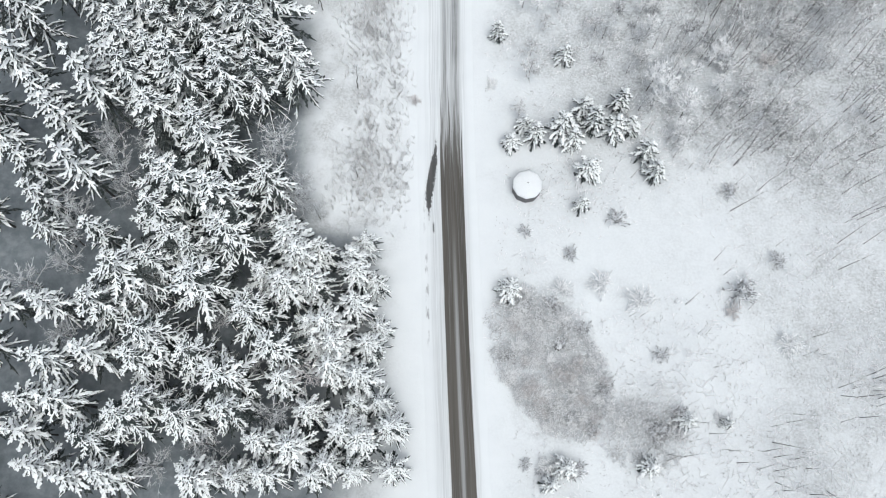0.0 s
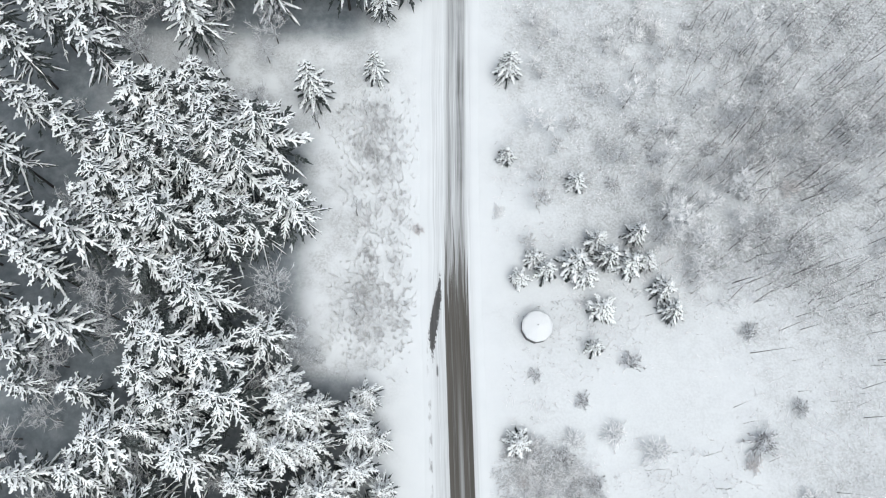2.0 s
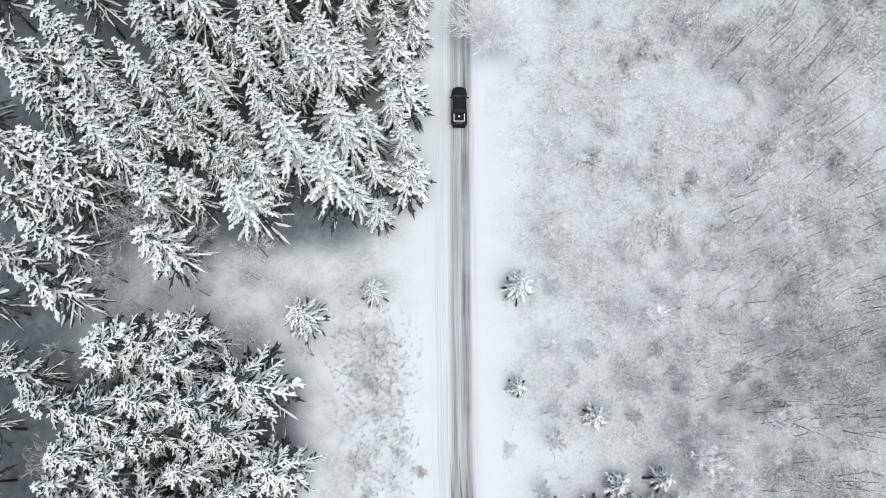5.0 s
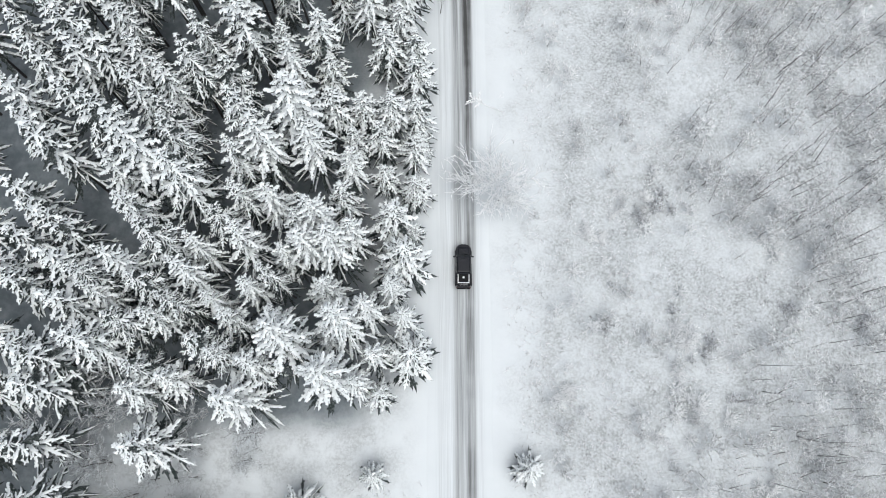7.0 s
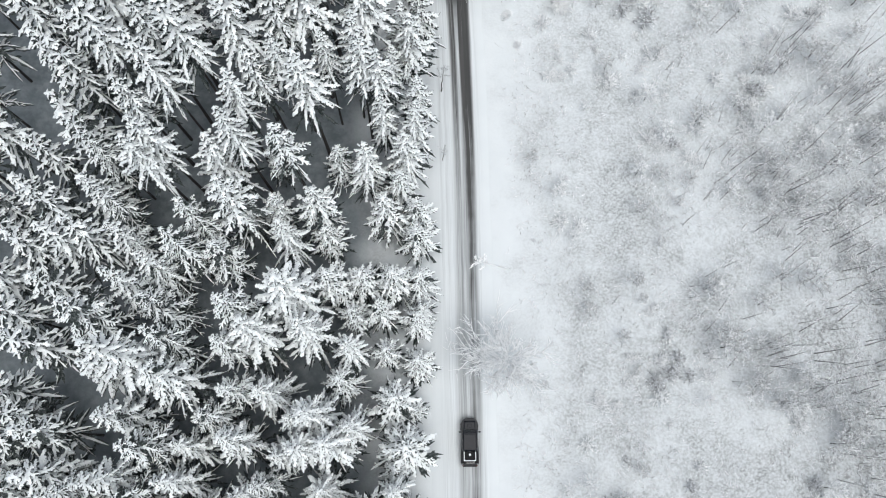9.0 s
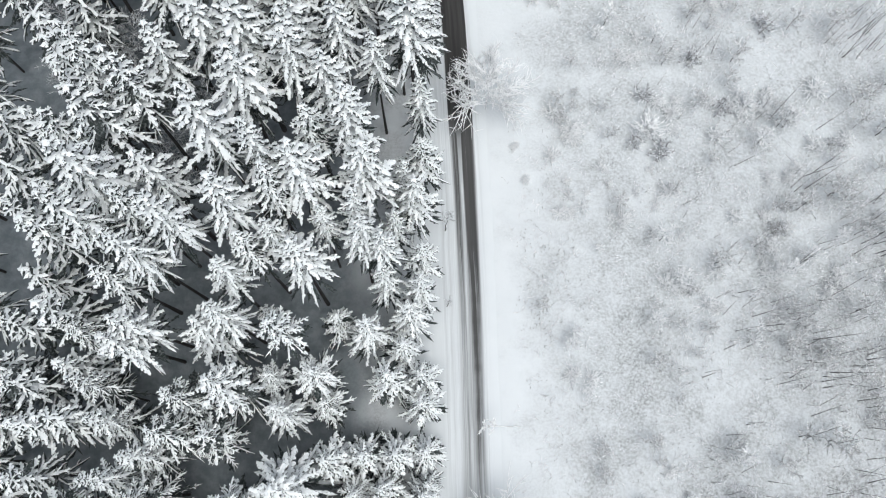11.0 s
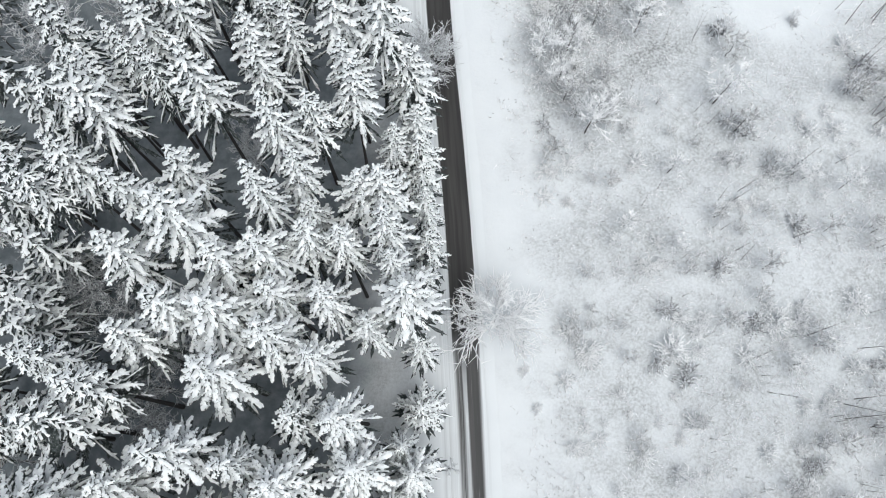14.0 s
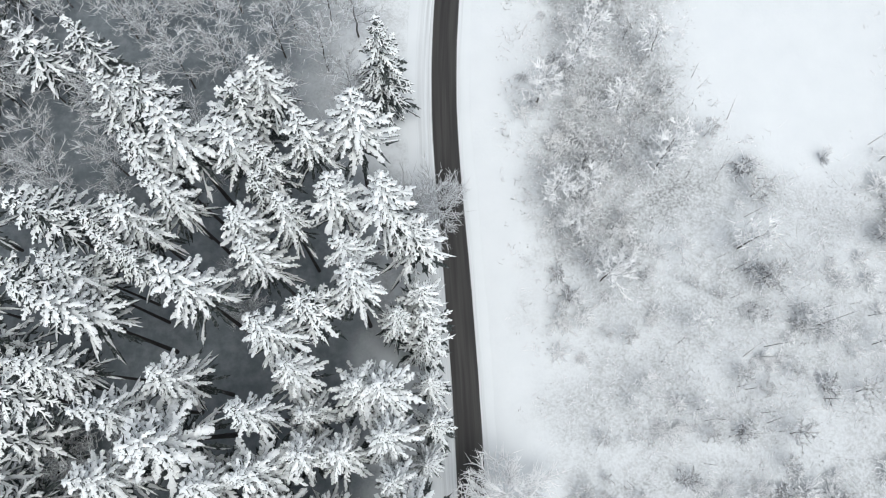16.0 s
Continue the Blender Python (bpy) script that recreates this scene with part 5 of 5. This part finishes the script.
# ---------------------------------------------------------------- snowed-in round hut
def build_hut(x, y):
    wood = plain_material("grey_boards", (0.10, 0.10, 0.105), (0.2, 0.2, 0.2), 0.85, 5)
    base = new("round_hut")
    base.matrix_basis = pose(x, y, 0, 0, 0, 12)
    R, n, top = 1.62, 10, 1.75
    for i in range(n):
        bm = bmesh.new()
        a = (i + 0.5) * 2 * math.pi / n
        wide = 2 * R * math.tan(math.pi / n)
        bmesh.ops.create_cube(bm, size=1, matrix=pose(R * math.cos(a), R * math.sin(a), top / 2 - 0.05, 0, 0, math.degrees(a)) @ Matrix.Diagonal((0.05, wide * 0.97, top + 0.1, 1)))
        part("wall_panel", bm, wood, base)
    soup = Soup()
    rings = [(1.70, 1.70), (1.80, 1.76), (1.79, 1.88), (1.66, 1.97), (1.2, 2.06), (0.7, 2.13), (0.3, 2.17), (0.0, 2.18)]
    k = 40

    def flat(j):
        """Distance to the side of a ten-sided outline, over its corner radius."""
        w = (2 * math.pi * j / k) % (2 * math.pi / n) - math.pi / n
        return math.cos(math.pi / n) / math.cos(w)

    v = [(r * flat(j) * math.cos(2 * math.pi * j / k), r * flat(j) * math.sin(2 * math.pi * j / k), z - 0.25 * r * (1 - flat(j))) for r, z in rings for j in range(k)]
    t = []
    for q in range(len(rings) - 1):
        for j in range(k):
            a, b = q * k + j, q * k + (j + 1) % k
            t += [(a, b, b + k), (a, b + k, a + k)]
    soup.put(v, t)
    under("snow_roof", soup.mesh("snow_roof", ROOF_SNOW), base, "round roof under smooth thick snow")
    bm = bmesh.new()
    bmesh.ops.create_cone(bm, cap_ends=True, segments=10, radius1=0.07, radius2=0.03, depth=0.35, matrix=pose(0.05, 0.1, 2.3))
    part("finial", bm, wood, base, "small dark finial")
    tagged(base, "small round hut with a snow-covered roof", "hut")


build_hut(10.4, 33.3)


# ---------------------------------------------------------------- pickup truck
def box(sx, sy, sz, x, y, z, bevel=0.0, top=(1.0, 1.0), shift=0.0):
    """A bevelled block, its top face scaled by top and shifted along y."""
    bm = bmesh.new()
    bmesh.ops.create_cube(bm, size=1)
    for v in bm.verts:
        up = v.co.z > 0
        v.co = Vector((v.co.x * sx * (top[0] if up else 1), v.co.y * sy * (top[1] if up else 1) + (shift if up else 0), v.co.z * sz)) + Vector((x, y, z))
    if bevel:
        bmesh.ops.bevel(bm, geom=bm.edges[:], offset=bevel, segments=2, affect="EDGES", profile=0.6)
    return bm


def merged(*parts):
    out = bmesh.new()
    for bm in parts:
        me = bpy.data.meshes.new("scratch")
        bm.to_mesh(me)
        bm.free()
        out.from_mesh(me)
        bpy.data.meshes.remove(me)
    return out


def build_truck(x, y, turn):
    paint = plain_material("dark_blue_black_paint", (0.005, 0.006, 0.010), (0.010, 0.011, 0.016), 0.38, 3, 0.0, 0.28)
    plastic = plain_material("black_plastic", (0.006, 0.006, 0.007), (0.014, 0.014, 0.015), 0.7, 10, 0.0, 0.2)
    rubber = plain_material("tyre_rubber", (0.015, 0.015, 0.015), (0.05, 0.05, 0.05), 0.9, 10)
    steel = plain_material("rim_steel", (0.35, 0.35, 0.36), (0.5, 0.5, 0.5), 0.35, 10, 0.9)
    white = plain_material("white_snow_crust", (0.75, 0.77, 0.8), (0.88, 0.89, 0.9), 0.7, 9)
    lamp = plain_material("lamp_glass", (0.10, 0.10, 0.11), (0.18, 0.18, 0.19), 0.12, 4)
    red = plain_material("red_lamp_glass", (0.05, 0.006, 0.006), (0.08, 0.008, 0.008), 0.3, 4)
    glass = glass_material()
    base = new("pickup_truck")
    base.matrix_basis = pose(x, y, 0.05, 0, 0, turn)
    body = box(1.90, 4.86, 0.50, 0, 0, 0.70)
    for v in body.verts:
        if v.co.y > 0:
            v.co.x *= 0.90
    upright = [e for e in body.edges if abs(e.verts[0].co.z - e.verts[1].co.z) > 0.2]
    bmesh.ops.bevel(body, geom=[e for e in upright if e.verts[0].co.y > 0], offset=0.62, segments=7, affect="EDGES", profile=0.5)
    upright = [e for e in body.edges if abs(e.verts[0].co.z - e.verts[1].co.z) > 0.2 and e.verts[0].co.y < -2]
    bmesh.ops.bevel(body, geom=upright, offset=0.26, segments=4, affect="EDGES")
    bmesh.ops.bevel(body, geom=[e for e in body.edges if e.verts[0].co.z > 0.9 and e.verts[1].co.z > 0.9], offset=0.07, segments=2, affect="EDGES")
    part("body", body, paint, base)
    part("hood", box(1.30, 1.05, 0.16, 0, 1.66, 1.00, 0.075, (0.82, 0.80), -0.08), paint, base)
    part("hood_scoop", box(0.55, 0.4, 0.05, 0, 1.62, 1.10, 0.02, (0.8, 0.8)), paint, base)
    part("cabin", box(1.76, 2.30, 0.60, 0, 0.12, 1.25, 0.10, (0.82, 0.76), -0.08), paint, base)
    part("roof", box(1.36, 1.52, 0.06, 0, 0.00, 1.57, 0.025, (0.94, 0.95)), paint, base, "dark roof panel")
    part("windshield", box(1.42, 0.46, 0.05, 0, 0, 0, 0.01), glass, base, "raked tinted windscreen").matrix_basis = pose(0, 1.06, 1.42, -42, 0, 0)
    part("rear_window", box(1.35, 0.30, 0.04, 0, 0, 0, 0.01), glass, base).matrix_basis = pose(0, -0.93, 1.40, 60, 0, 0)
    part("wiper", box(0.9, 0.02, 0.02, 0, 0, 0), plastic, base).matrix_basis = pose(0, 1.20, 1.33, -42, 0, 6)
    for s in (-1, 1):
        for yy, ln in ((0.52, 0.72), (-0.34, 0.72)):
            part("side_window", box(0.03, ln, 0.30, 0, 0, 0, 0.008), glass, base).matrix_basis = pose(s * 0.81, yy, 1.36, 0, -s * 15, 0)
        part("door_mirror", box(0.24, 0.13, 0.18, s * 1.02, 0.98, 1.14, 0.04), plastic, base)
        part("roof_rail", box(0.045, 1.30, 0.05, s * 0.62, 0.0, 1.63, 0.015), plastic, base, "black roof rail")
        part("headlight", box(0.24, 0.16, 0.12, s * 0.55, 2.17, 0.84, 0.04), lamp, base, "clear headlight")
        part("tail_light", box(0.16, 0.08, 0.30, s * 0.72, -2.42, 0.78, 0.02), red, base, "red tail light")
        part("bed_rail", box(0.12, 1.50, 0.10, s * 0.84, -1.55, 0.98, 0.03), paint, base)
        for yy in (1.52, -1.48):
            wheel = new("wheel")
            wheel.parent = base
            wheel.matrix_basis = pose(s * 0.80, yy, 0.37, 0, 90, 0)
            bm = bmesh.new()
            bmesh.ops.create_cone(bm, cap_ends=True, segments=24, radius1=0.37, radius2=0.37, depth=0.26)
            bmesh.ops.bevel(bm, geom=[e for e in bm.edges if abs(e.verts[0].co.z - e.verts[1].co.z) < 1e-4], offset=0.04, segments=2, affect="EDGES")
            part("tyre", bm, rubber, wheel)
            bm = bmesh.new()
            bmesh.ops.create_cone(bm, cap_ends=True, segments=20, radius1=0.22, radius2=0.19, depth=0.275)
            part("rim", bm, steel, wheel)
    part("front_bumper", box(0.72, 0.12, 0.26, 0, 2.39, 0.58, 0.05), plastic, base)
    part("grille", box(0.60, 0.06, 0.22, 0, 2.42, 0.82, 0.02), plastic, base)
    part("rear_bumper", box(1.50, 0.16, 0.16, 0, -2.46, 0.55, 0.05), plastic, base)
    part("bed_cover", box(1.56, 1.42, 0.06, 0, -1.50, 1.02, 0.02), plastic, base, "black bed cover")
    # light rail round the bed, and the round cap on its cover
    part("bed_trim", merged(box(0.085, 1.05, 0.06, -0.60, -1.38, 1.08, 0.02), box(0.085, 1.05, 0.06, 0.60, -1.38, 1.08, 0.02), box(1.28, 0.10, 0.06, 0, -1.93, 1.08, 0.02)), white, base, "white rail round the bed")
    bm = bmesh.new()
    bmesh.ops.create_cone(bm, cap_ends=True, segments=20, radius1=0.13, radius2=0.11, depth=0.06, matrix=pose(0, -1.32, 1.08))
    part("round_cap", bm, white, base, "round white cap on the bed cover")
    part("tailgate", box(1.46, 0.07, 0.34, 0, -2.30, 0.96, 0.02), paint, base)
    part("tailgate_trim", box(0.9, 0.05, 0.03, 0.05, -2.16, 1.06, 0.01), steel, base, "thin bright strip")
    part("antenna", box(0.03, 0.03, 0.25, 0.35, 0.6, 1.70), plastic, base)
    tagged(base, "black double-cab pickup truck on the snowy road", "pickup truck")


build_truck(0.72, 86.15, 0.0)
